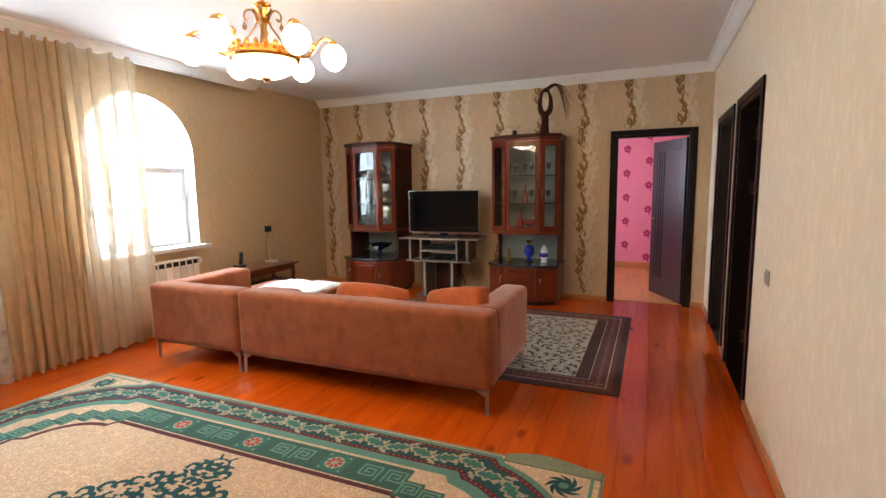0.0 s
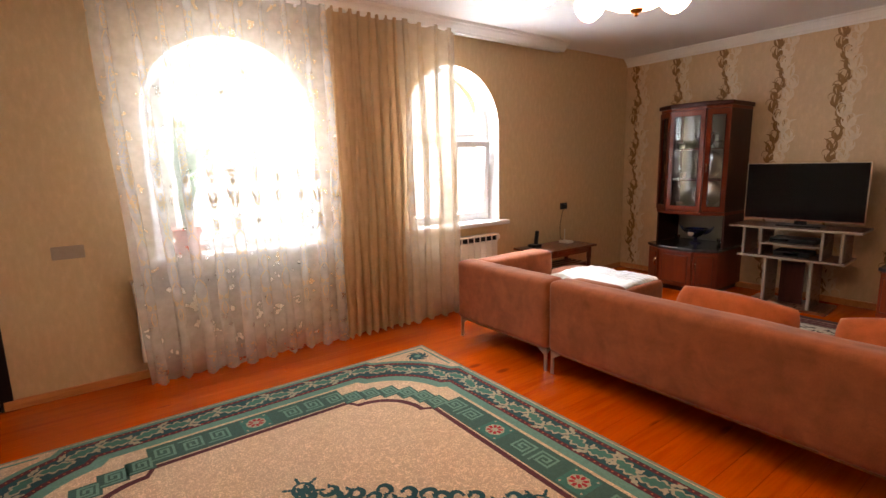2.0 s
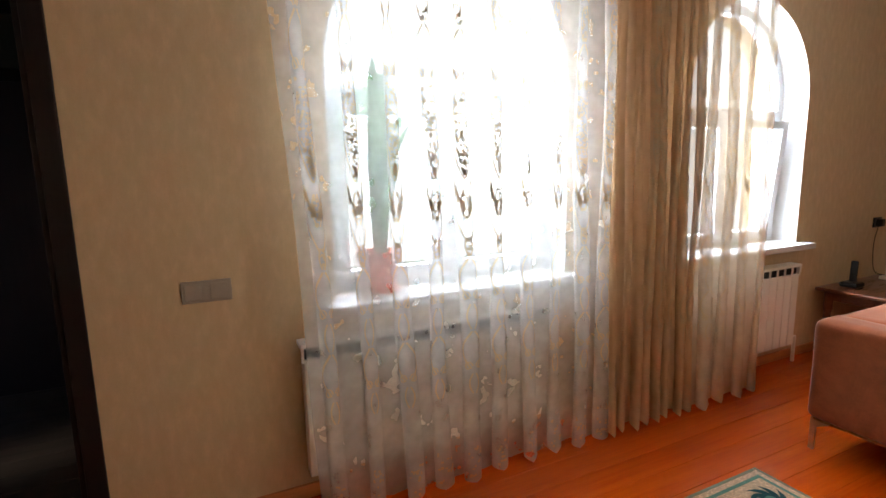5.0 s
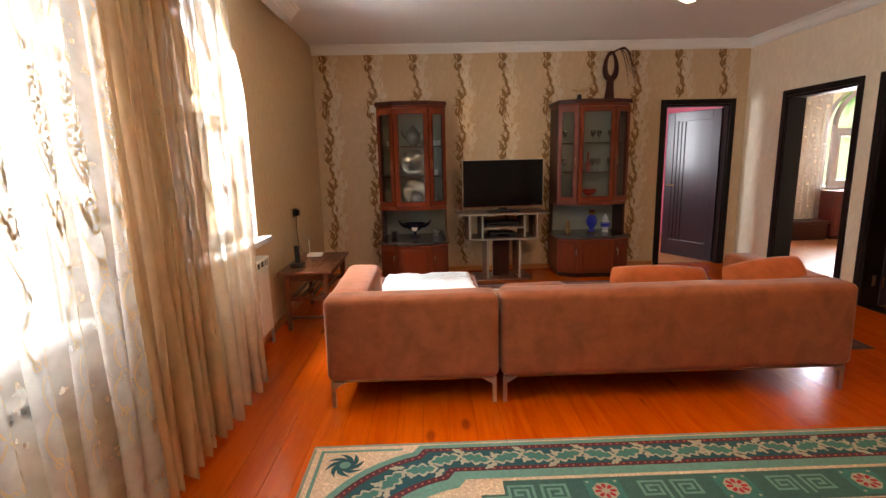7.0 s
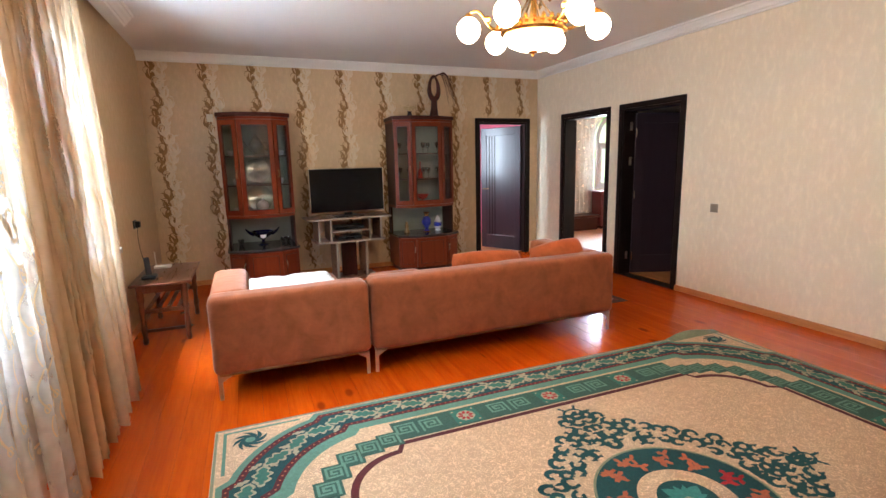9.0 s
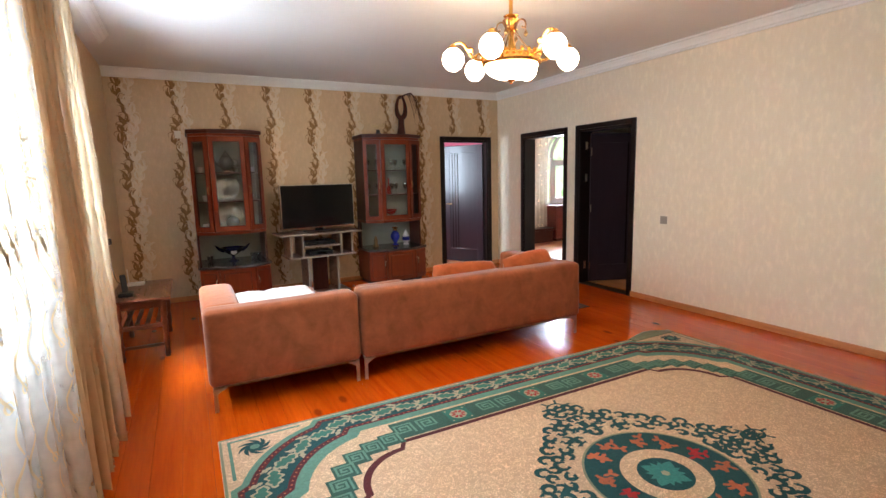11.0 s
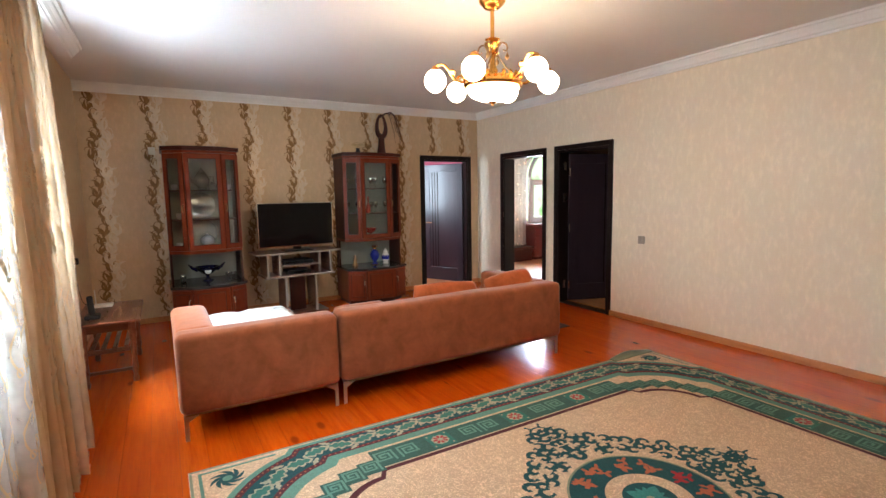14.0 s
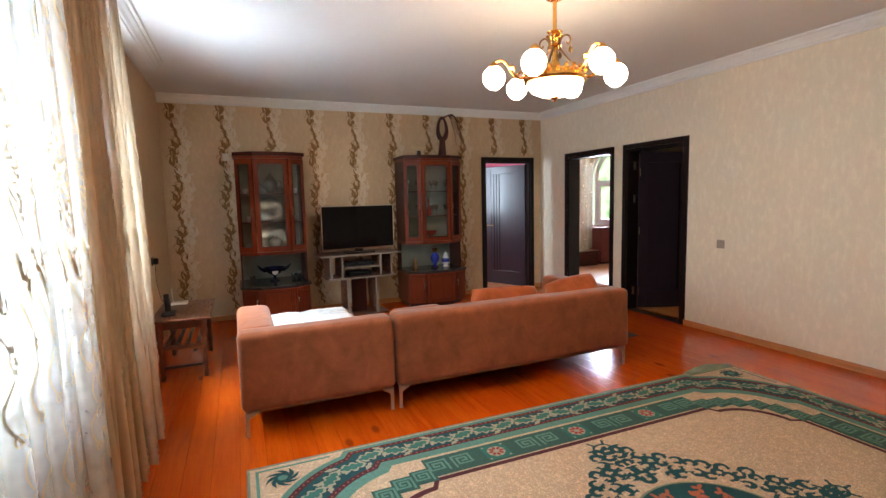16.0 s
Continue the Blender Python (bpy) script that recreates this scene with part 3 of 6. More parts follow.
EY = 8.35
g = Geo()
c3 = (4.02, 0.60, 0.84, 2.44)
pts3 = arch_panel(g, "y", EY, EY + 0.4, *c3, 2.9)
g.box(1.16, 3.42, EY, EY + 0.4, 0, 2.9).box(4.62, 6.0, EY, EY + 0.4, 0, 2.9)
tagged(part("wall_east_room_north", g, PAPER), "beige wall with an arched window", "wall", kind="structure")
tagged(part("wall_east_room_side", Geo().box(5.6, 5.7, 1.4, EY, 0, 2.9), PAPER), "plain beige wall", "wall", kind="structure")
tagged(part("wall_east_room_south", Geo().box(XE + TE, 5.6, 1.4, 1.5, 0, 2.9), PAPER), "plain beige wall", "wall", kind="structure")
tagged(part("wall_between_rooms", Geo().box(XE + TE, 5.6, 4.62, 4.74, 0, 2.9), PAPER), "plain beige partition wall", "wall", kind="structure")
tagged(part("ceiling_east_room", Geo().box(XE + TE, 5.7, 1.4, EY, 2.8, 2.9), CEILING), "white ceiling of the next room", "ceiling", kind="structure")
tagged(part("floor_east_room", Geo().box(XE + TE, 5.7, 1.4, EY, -0.1, 0.0), BASEWOOD), "pale varnished plank floor", "floor", kind="structure")
window("window_3", "y", EY, -0.20, *c3, pts3, -1, 0.0, "arched white plastic window facing the garden")

HX = XW - TW
# near-black colour stands in for the darkness of the unlit hall
HALLSHADE = mottled("shaded_hall_paint", (0.06, 0.055, 0.045), 0.7, 2, 0.1)
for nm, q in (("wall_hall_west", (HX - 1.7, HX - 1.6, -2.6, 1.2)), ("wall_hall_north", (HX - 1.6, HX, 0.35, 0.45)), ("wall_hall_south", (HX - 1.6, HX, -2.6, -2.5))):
    tagged(part(nm, Geo().box(*q, 0, 2.8), HALLSHADE), "hall wall with its darkness in the paint", "wall", kind="structure")
tagged(part("ceiling_hall", Geo().box(HX - 1.7, HX, -2.6, 1.2, 2.8, 2.9), HALLSHADE), "hall ceiling with its darkness in the paint", "ceiling", kind="structure")
hall_floor = tagged(part("floor_hall", Geo().box(HX - 1.7, XW - 0.001, -2.6, 1.2, -0.1, -0.004), DARKWOOD), "grey-brown laminate hall floor", "floor", kind="structure")
for i in range(14):
    x = XW - 0.16 * i
    part("plank", rbox(x - 0.158, x, -2.5, 0.35, -0.006, 0.0, 0.0015, 1), GREYWOOD, hall_floor)
hd = thing("door_5", "closed dark wenge hall door", "door", kind="structure")
part("door_leaf", rbox(HX - 1.6, HX - 1.56, -1.12, -0.40, 0.0, 2.02), LEAFWOOD, hd)
part("architrave", rbox(HX - 1.6, HX - 1.58, -1.20, -1.12, 0, 2.1), DARKWOOD, hd)
part("architrave", rbox(HX - 1.6, HX - 1.58, -0.40, -0.32, 0, 2.1), DARKWOOD, hd)
part("architrave", rbox(HX - 1.6, HX - 1.58, -1.12, -0.40, 2.02, 2.1), DARKWOOD, hd)

# ---- curtain rail, curtains, radiators ----
rail = thing("curtain_rail", "white moulded ceiling curtain rail", "curtain rail")
part("rail_body", Geo().box(-4.42, -4.335, YS, 4.94, 2.70, ZC), CROWN, rail)
g = Geo()
prof = [(0.0, 0.0), (0.012, 0.0), (0.018, 0.014), (0.030, 0.020), (0.045, 0.040), (0.062, 0.056), (0.070, 0.072), (0.086, 0.076), (0.090, 0.10), (0.0, 0.10)]
g.prism([(-4.335 + d, 2.69 + h) for d, h in prof], YS, 4.945, "y")
part("rail_moulding", g, CROWN, rail)


def scroll_column(line, dot, s0, w, rnd):
    """One upright column of embroidery: lyre scrolls, small knots, a long teardrop with an oval ring, a candelabra."""
    def lyre(top, low):
        h = top - low
        for q in (-1, 1):
            line([(s0 + q * w * (0.10 + 0.90 * math.sin(math.pi * min(1, t / 13)) ** 1.2 * (1 - 0.25 * t / 13)), top - h * t / 13) for t in range(13)], 0.0030)
            line([(s0 + q * w * (0.42 - 0.30 * (1 - t / 18) * math.cos(0.55 * t)), low + h * 0.13 * (1 + (1 - t / 18) * math.sin(0.55 * t))) for t in range(14)], 0.0022)

    def knot(top, low, width, count):
        for k in range(count):
            t = rnd.random()
            r = width * math.sin(math.pi * (0.12 + 0.76 * t)) ** 0.8
            dot(s0 + rnd.uniform(-1, 1) * r, top - (top - low) * t, rnd.uniform(0.0024, 0.0045), rnd.uniform(0.004, 0.008))
        for q in (-1, 1):
            line([(s0 + q * width * math.sin(math.pi * (0.1 + 0.8 * t / 8)), top - (top - low) * t / 8) for t in range(9)], 0.0020)

    lyre(2.66, 2.47)
    knot(2.47, 2.34, 0.45 * w, 18)
    lyre(2.33, 2.13)
    knot(2.12, 1.97, 0.50 * w, 22)
    lyre(1.96, 1.75)
    for k in range(135):
        t = rnd.random() ** 0.8
        r = w * (math.sin(math.pi * min(1, 0.20 + 0.55 * t)) * (1 - t) ** 0.55)
        dot(s0 + rnd.uniform(-1, 1) * r, 1.735 - 0.345 * t, rnd.uniform(0.0022, 0.0042), rnd.uniform(0.0035, 0.0075))
    for q in (-1, 1):
        line([(s0 + q * w * (0.30 + 0.72 * math.sin(math.pi * t / 16)), 1.68 - 0.20 * t / 16) for t in range(17)], 0.0019)
        line([(s0 + q * w * (0.95 * (1 - t / 12) ** 0.8), 1.52 - 0.15 * t / 12) for t in range(13)], 0.0024)
        line([(s0 + q * w * (0.15 + 0.85 * (t / 9) ** 1.4), 1.245 + 0.115 * t / 9 + 0.012 * math.sin(t)) for t in range(10)], 0.0034)
        line([(s0 + q * w * (1.0 - 0.85 * t / 9), 1.225 - 0.11 * t / 9) for t in range(10)], 0.0022)
        for k in range(12):
            t = rnd.random()
            dot(s0 + q * w * (0.25 + 0.75 * t), 1.25 + 0.11 * t ** 1.3 + rnd.uniform(-0.012, 0.012), 0.0048, 0.008)
    knot(1.33, 1.21, 0.38 * w, 16)
    knot(1.13, 1.05, 0.25 * w, 10)
    lyre(1.04, 0.85)
    knot(0.84, 0.73, 0.40 * w, 0)
    lyre(0.72, 0.54)
    knot(0.53, 0.44, 0.35 * w, 0)
    for k in range(16):
        dot(s0 + rnd.uniform(-0.6, 0.6) * w, rnd.uniform(0.045, 0.19), rnd.uniform(0.002, 0.004), rnd.uniform(0.004, 0.008))


def curtain(name, x, y0, y1, pleats, amp, fold, slip, lean, seed, label, cloth_mat, bare=0):
    """Tulle in deep overlapping folds with a scalloped hem; every fold past the bare ones carries a column of embroidery."""
    th = thing(name, label, "curtain")
    L = y1 - y0
    wave = L / pleats

    def at(s, z, off=0.0):
        k = s / wave
        down = 1 - z / 2.72
        wob = 0.16 * math.sin(5.1 * k + seed) + 0.05 * math.sin(1.9 * k + 1.2 * z + seed)
        ph = 2 * math.pi * k + 0.35 * wob
        a = amp * (0.62 + 0.38 * down) * (1 + 0.9 * wob)
        b = fold * wave * (0.75 + 0.25 * down) * (1 + 0.8 * wob)
        edge = slip * down * (1 - s / L)
        return Vector((x + lean * down - a * math.cos(ph) + 0.010 * math.sin(2.4 * z + 3.0 * k) + off,
                       y0 + s + b * math.sin(ph) + edge + 0.006 * math.sin(4.0 * z + 1.7 * k + seed), z))

    def surf(u, v):
        s = u * L
        hem = 0.010 + 0.030 * abs(math.sin(2 * math.pi * s / wave)) * (0.7 + 0.3 * math.sin(7 * s))
        return at(s, hem + v * (2.715 - hem))
    part("fabric", Geo().grid(surf, pleats * 30, 44), cloth_mat, th, "sheer white tulle", True)

    g = Geo()

    def line(pts, w):
        n = len(g.v)
        for i, (s, z) in enumerate(pts):
            a, b = pts[max(i - 1, 0)], pts[min(i + 1, len(pts) - 1)]
            dx, dz = b[0] - a[0], b[1] - a[1]
            l = math.hypot(dx, dz) or 1
            for q in (-1, 1):
                g.v.append(tuple(at(s - 0.9 * q * w * dz / l, z + q * w * dx / l, 0.004)))
        g.f.extend((n + 2 * i, n + 2 * i + 1, n + 2 * i + 3, n + 2 * i + 2) for i in range(len(pts) - 1))

    def dot(s, z, rs, rz):
        g.poly([tuple(at(s + 1.15 * rs * math.cos(math.pi * i / 3), z + rz * math.sin(math.pi * i / 3), 0.006)) for i in range(6)])
    rnd = random.Random(seed)
    for c in range(bare, pleats):
        scroll_column(line, dot, (c + 0.5) * wave, 0.20 * wave, rnd)
    if g.f:
        part("embroidery", g, EMBROIDERY, th, "beige gold scroll embroidery", kind="stuff")
    return th


curtain("curtain", -4.300, 0.55, 2.16, 10, 0.036, 0.46, 0.10, 0.02, 3, "sheer white tulle curtain with gold scroll embroidery", TULLE)
# these two take the browned tulle, so their shade is in the colour
curtain("curtain", -4.305, 2.10, 2.76, 8, 0.036, 0.50, 0.0, 0.035, 8, "densely gathered tulle between the windows, browned for shade", TULLE_SHADED, 3)
curtain("curtain", -4.300, 2.74, 3.38, 4, 0.034, 0.46, 0.0, 0.050, 5, "tulle curtain half drawn over the second window", TULLE_DIM)


def radiator(y0, y1, label):
    th = thing("radiator", label, "radiator", group="radiators under the windows")
    n = round((y1 - y0) / 0.08)
    w = (y1 - y0) / n
    sec = None
    for i in range(n):
        g = bevelled(Geo().box(0, 0.075, 0.003, w - 0.003, 0.15, 0.66).box(0.004, 0.03, 0.006, w - 0.006, 0.66, 0.70), 0.005)
        if sec is None:
            sec = mesh_of("section", g, WHITE_ENAMEL)
        part("section", sec, None, th).matrix_basis = pose(XW + 0.03, y0 + i * w, 0)
    g = Geo().box(XW + 0.025, XW + 0.112, y0 - 0.01, y1 + 0.01, 0.712, 0.732)
    part("top_grille", bevelled(g, 0.004), WHITE_ENAMEL, th)
    bar = mesh_of("grille_bar", Geo().box(XW + 0.098, XW + 0.106, -0.006, 0.006, 0.65, 0.712), WHITE_ENAMEL)
    for i in range(n + 1):
        part("grille_bar", bar, None, th).matrix_basis = pose(0, y0 + i * w, 0)
    # black strip in place of the shade between the grille bars
    part("grille_shade", Geo().box(XW + 0.07, XW + 0.088, y0 + 0.01, y1 - 0.01, 0.655, 0.712), BLACK, th, "black strip for the shade behind the grille")
    part("pipe", Geo().tube([(XW + 0.07, y1, 0.19), (XW + 0.07, y1 + 0.07, 0.19), (XW + 0.07, y1 + 0.07, 0.0)], 0.012), WHITE_ENAMEL, th, "", True)
    part("valve", Geo().lathe([(0.012, 0), (0.022, 0.004), (0.024, 0.05), (0.014, 0.06)], XW + 0.07, y1 + 0.035, 0.66), WHITE_ENAMEL, th, "", True)
    return th


radiator(0.62, 1.83, "white sectional radiator behind the tulle")
radiator(2.92, 3.99, "white sectional radiator under the window")

# ---- sofa ----
def soft_box(x0, x1, y0, y1, z0, z1, r, seed, puff=0.012):
    """A padded block: rounded edges and slightly swollen, uneven faces."""
    nx, ny, nz = (max(4, int((b - a) / 0.06)) for a, b in ((x0, x1), (y0, y1), (z0, z1)))
    g = Geo()
    cx, cy, cz = (x0 + x1) / 2, (y0 + y1) / 2, (z0 + z1) / 2
    hx, hy, hz = (x1 - x0) / 2, (y1 - y0) / 2, (z1 - z0) / 2

    def shape(p):
        q = [max(-h + r, min(h - r, v)) for v, h in zip(p, (hx, hy, hz))]
        d = Vector([v - w for v, w in zip(p, q)])
        out = Vector(q) + (d.normalized() * r if d.length > 1e-9 else d)
        u, v, w = out.x / hx, out.y / hy, out.z / hz
        sw = puff * (1 - u * u * 0.9) * (1 - v * v * 0.9) * (1 - w * w * 0.9) * 2
        nn = noise.noise(Vector((out.x * 3 + seed, out.y * 3, out.z * 3))) * puff * 0.5
        n = Vector((u ** 7, v ** 7, max(w, 0.0) ** 7))
        return out + n * (sw + nn) + Vector((cx, cy, cz))

    def side(ax, sg, na, nb):
        def fn(a, b):
            if ax == 0:
                return shape((sg * hx, spread(a, hy, r), spread(b, hz, r)))
            if ax == 1:
                return shape((spread(a, hx, r), sg * hy, spread(b, hz, r)))
            return shape((spread(a, hx, r), spread(b, hy, r), sg * hz))
        g.grid(fn, na, nb)

    def spread(t, h, rr):
        # a quarter of the steps lie in each rounded rim
        if t < 0.25:
            return -h + rr * (1 - math.cos(t * 2 * math.pi)) * 1.0
        if t > 0.75:
            return h - rr * (1 - math.cos((1 - t) * 2 * math.pi)) * 1.0
        return -h + rr + (2 * h - 2 * rr) * (t - 0.25) * 2
    for ax, (na, nb) in enumerate(((ny, nz), (nx, nz), (nx, ny))):
        for sg in (-1, 1):
            side(ax, sg, na * 2, nb * 2)
    bm = bmesh.new()
    vs = [bm.verts.new(p) for p in g.v]
    for f in g.f:
        bm.faces.new([vs[i] for i in f])
    bmesh.ops.remove_doubles(bm, verts=bm.verts, dist=1e-4)
    out = Geo()
    bm.verts.index_update()
    out.v = [tuple(v.co) for v in bm.verts]
    out.f = [tuple(v.index for v in f.verts) for f in bm.faces]
    bm.free()
    return out


SX0, SXM, SX1, SY = -3.755, -2.740, -0.635, 2.915
BACK, TOPZ, LOW = 0.21, 0.670, 0.165


def sofa_leg(x, y, sx, sy, parent):
    g = Geo().prism([(0, 0), (0.022, 0), (0.024, 0.120), (0.080, 0.152), (0.085, 0.165), (0, 0.165)], 0, 0.012, "y")
    g.prism([(0, 0), (0.022, 0), (0.024, 0.120), (0.080, 0.152), (0.085, 0.165), (0, 0.165)], 0.012, 0.013, "x")
    g.v = [(x + sx * a, y + sy * b, c) for a, b, c in g.v]
    part("leg", g, BEIGE_METAL, parent, "slim brushed metal leg")


sofa = thing("corner_sofa", "rust suede corner sofa with slim metal legs, chaise unit", "sofa", pose(0, 0, 0), "sofa units")
part("backrest", soft_box(SX0, SXM - 0.006, SY, SY + BACK, LOW, TOPZ, 0.045, 1), VELVET, sofa, smooth=True)
part("armrest", soft_box(SX0, SX0 + 0.24, SY + BACK - 0.03, 3.88, LOW + 0.002, TOPZ - 0.005, 0.045, 2), VELVET, sofa, smooth=True)
part("seat", soft_box(SX0 + 0.235, SXM - 0.008, SY + BACK - 0.02, 4.46, LOW, 0.43, 0.04, 3), VELVET, sofa, smooth=True)
# added black block, stands in for the deep shade under the sofa
part("underseat_shade", rbox(SX0 + 0.16, SXM - 0.12, SY + 0.22, 4.25, 0.07, LOW + 0.001, 0.01), BLACK, sofa, "black block added to darken the space under the seat")
part("seat_front", soft_box(SX0 + 0.01, SX0 + 0.245, 3.86, 4.46, LOW, 0.43, 0.04, 4), VELVET, sofa, smooth=True)
part("rail", Geo().box(SX0 + 0.03, SXM - 0.03, SY + 0.030, SY + 0.060, LOW - 0.010, LOW + 0.002), BRONZE, sofa)
for x, y, sx, sy in ((SX0 + 0.02, SY + 0.03, 1, 1), (SXM - 0.02, SY + 0.03, -1, 1), (SX0 + 0.02, 4.42, 1, -1), (SXM - 0.02, 4.42, -1, -1)):
    sofa_leg(x, y, sx, sy, sofa)
part("bolster", soft_box(SX0 + 0.26, SXM - 0.40, SY + BACK - 0.01, SY + BACK + 0.16, 0.42, 0.625, 0.06, 15), VELVET, sofa, smooth=True)

sofa2 = thing("corner_sofa", "long rust suede sofa unit with slim metal legs", "sofa", pose(0, 0, 0), "sofa units")
part("backrest", soft_box(SXM + 0.006, SX1, SY, SY + BACK, LOW, TOPZ + 0.005, 0.045, 5), VELVET, sofa2, smooth=True)
part("armrest", soft_box(SX1 - 0.22, SX1 - 0.001, SY + BACK - 0.03, 3.93, LOW + 0.002, TOPZ, 0.045, 6), VELVET, sofa2, smooth=True)
for i in range(2):
    w = (SX1 - 0.22 - SXM) / 2
    part("seat_cushion", soft_box(SXM + 0.01 + i * w, SXM + (i + 1) * w, SY + BACK - 0.02, 3.93, 0.28, 0.43, 0.045, 7 + i), VELVET, sofa2, smooth=True)
# a second added block for the shade under the long unit
part("underseat_shade", rbox(SXM + 0.12, SX1 - 0.38, SY + 0.22, 3.78, 0.07, LOW + 0.001, 0.01), BLACK, sofa2, "black block added to darken the space under the seat")
part("seat_base", rbox(SXM + 0.01, SX1 - 0.215, SY + BACK - 0.02, 3.91, LOW, 0.285, 0.02), VELVET, sofa2)
part("rail", Geo().box(SXM + 0.03, SX1 - 0.03, SY + 0.030, SY + 0.060, LOW - 0.010, LOW + 0.002), BRONZE, sofa2)
part("back_padding", soft_box(SXM + 0.03, SXM + 0.45, SY + BACK - 0.08, SY + BACK + 0.10, 0.42, 0.672, 0.06, 16), VELVET, sofa2, smooth=True)
for x, y, sx, sy in ((SXM + 0.02, SY + 0.03, 1, 1), (SX1 - 0.02, SY + 0.03, -1, 1), (SXM + 0.02, 3.90, 1, -1), (SX1 - 0.02, 3.90, -1, -1)):
    sofa_leg(x, y, sx, sy, sofa2)


def pillow(x, y, z, w, h, d, rx, ry, rz, seed, label):
    def fn(sign):
        def f(u, v):
            a, b = 2 * u - 1, 2 * v - 1
            k = (1 - a ** 4) * (1 - b ** 4)
            n = noise.noise(Vector((a * 2.2 + seed, b * 2.2, sign))) * 0.03
            return (a * w / 2 * math.sqrt(1 - 0.14 * b * b), sign * (d / 2) * (k ** 0.42 + n * k), b * h / 2 * math.sqrt(1 - 0.26 * a * a))
        return f
    g = Geo().grid(fn(1), 24, 18).grid(fn(-1), 24, 18)
    th = part("pillow", g.moved(pose(x, y, z, rx, ry, rz)), VELVET_TOP, None, "", True)
    return tagged(th, label, "pillow", "sofa pillows")


pillow(-1.68, 3.235, 0.618, 0.63, 0.25, 0.20, -20, 2, 0, 2, "plump orange suede pillow leaning on the sofa back")
pillow(-0.985, 3.245, 0.625, 0.50, 0.28, 0.17, -24, -9, -6, 5, "creased orange suede pillow by the sofa arm")


def cloth():
    def f(u, v):
        x, y = -3.52 + 0.73 * u, 3.72 + 0.72 * v
        z = 0.452 + 0.013 * noise.noise(Vector((x * 7, y * 9, 1))) + 0.007 * noise.noise(Vector((x * 19, y * 21, 4)))
        edge = max(0, (u - 0.95) / 0.05)
        return (x + 0.02 * noise.noise(Vector((y * 6, 0, 2))), y, z - 0.02 * edge)
    th = part("blanket", Geo().grid(f, 60, 52), CLOTH, None, "", True)
    sol = th.modifiers.new("thickness", "SOLIDIFY")
    sol.thickness = 0.012
    tagged(th, "rumpled white striped cotton blanket on the chaise", "blanket")
    g = Geo()
    for k in range(7):
        y0 = 0.62 + 0.05 * k
        n = len(g.v)
        for i in range(61):
            for dv in (0.0, 0.016):
                p = f(i / 60, y0 + dv)
                g.v.append((p[0], p[1], p[2] + 0.002))
        g.f += [(n + 2 * i, n + 2 * i + 2, n + 2 * i + 3, n + 2 * i + 1) for i in range(60)]
    part("stripe", g, STRIPE, th, "grey woven stripes")


cloth()


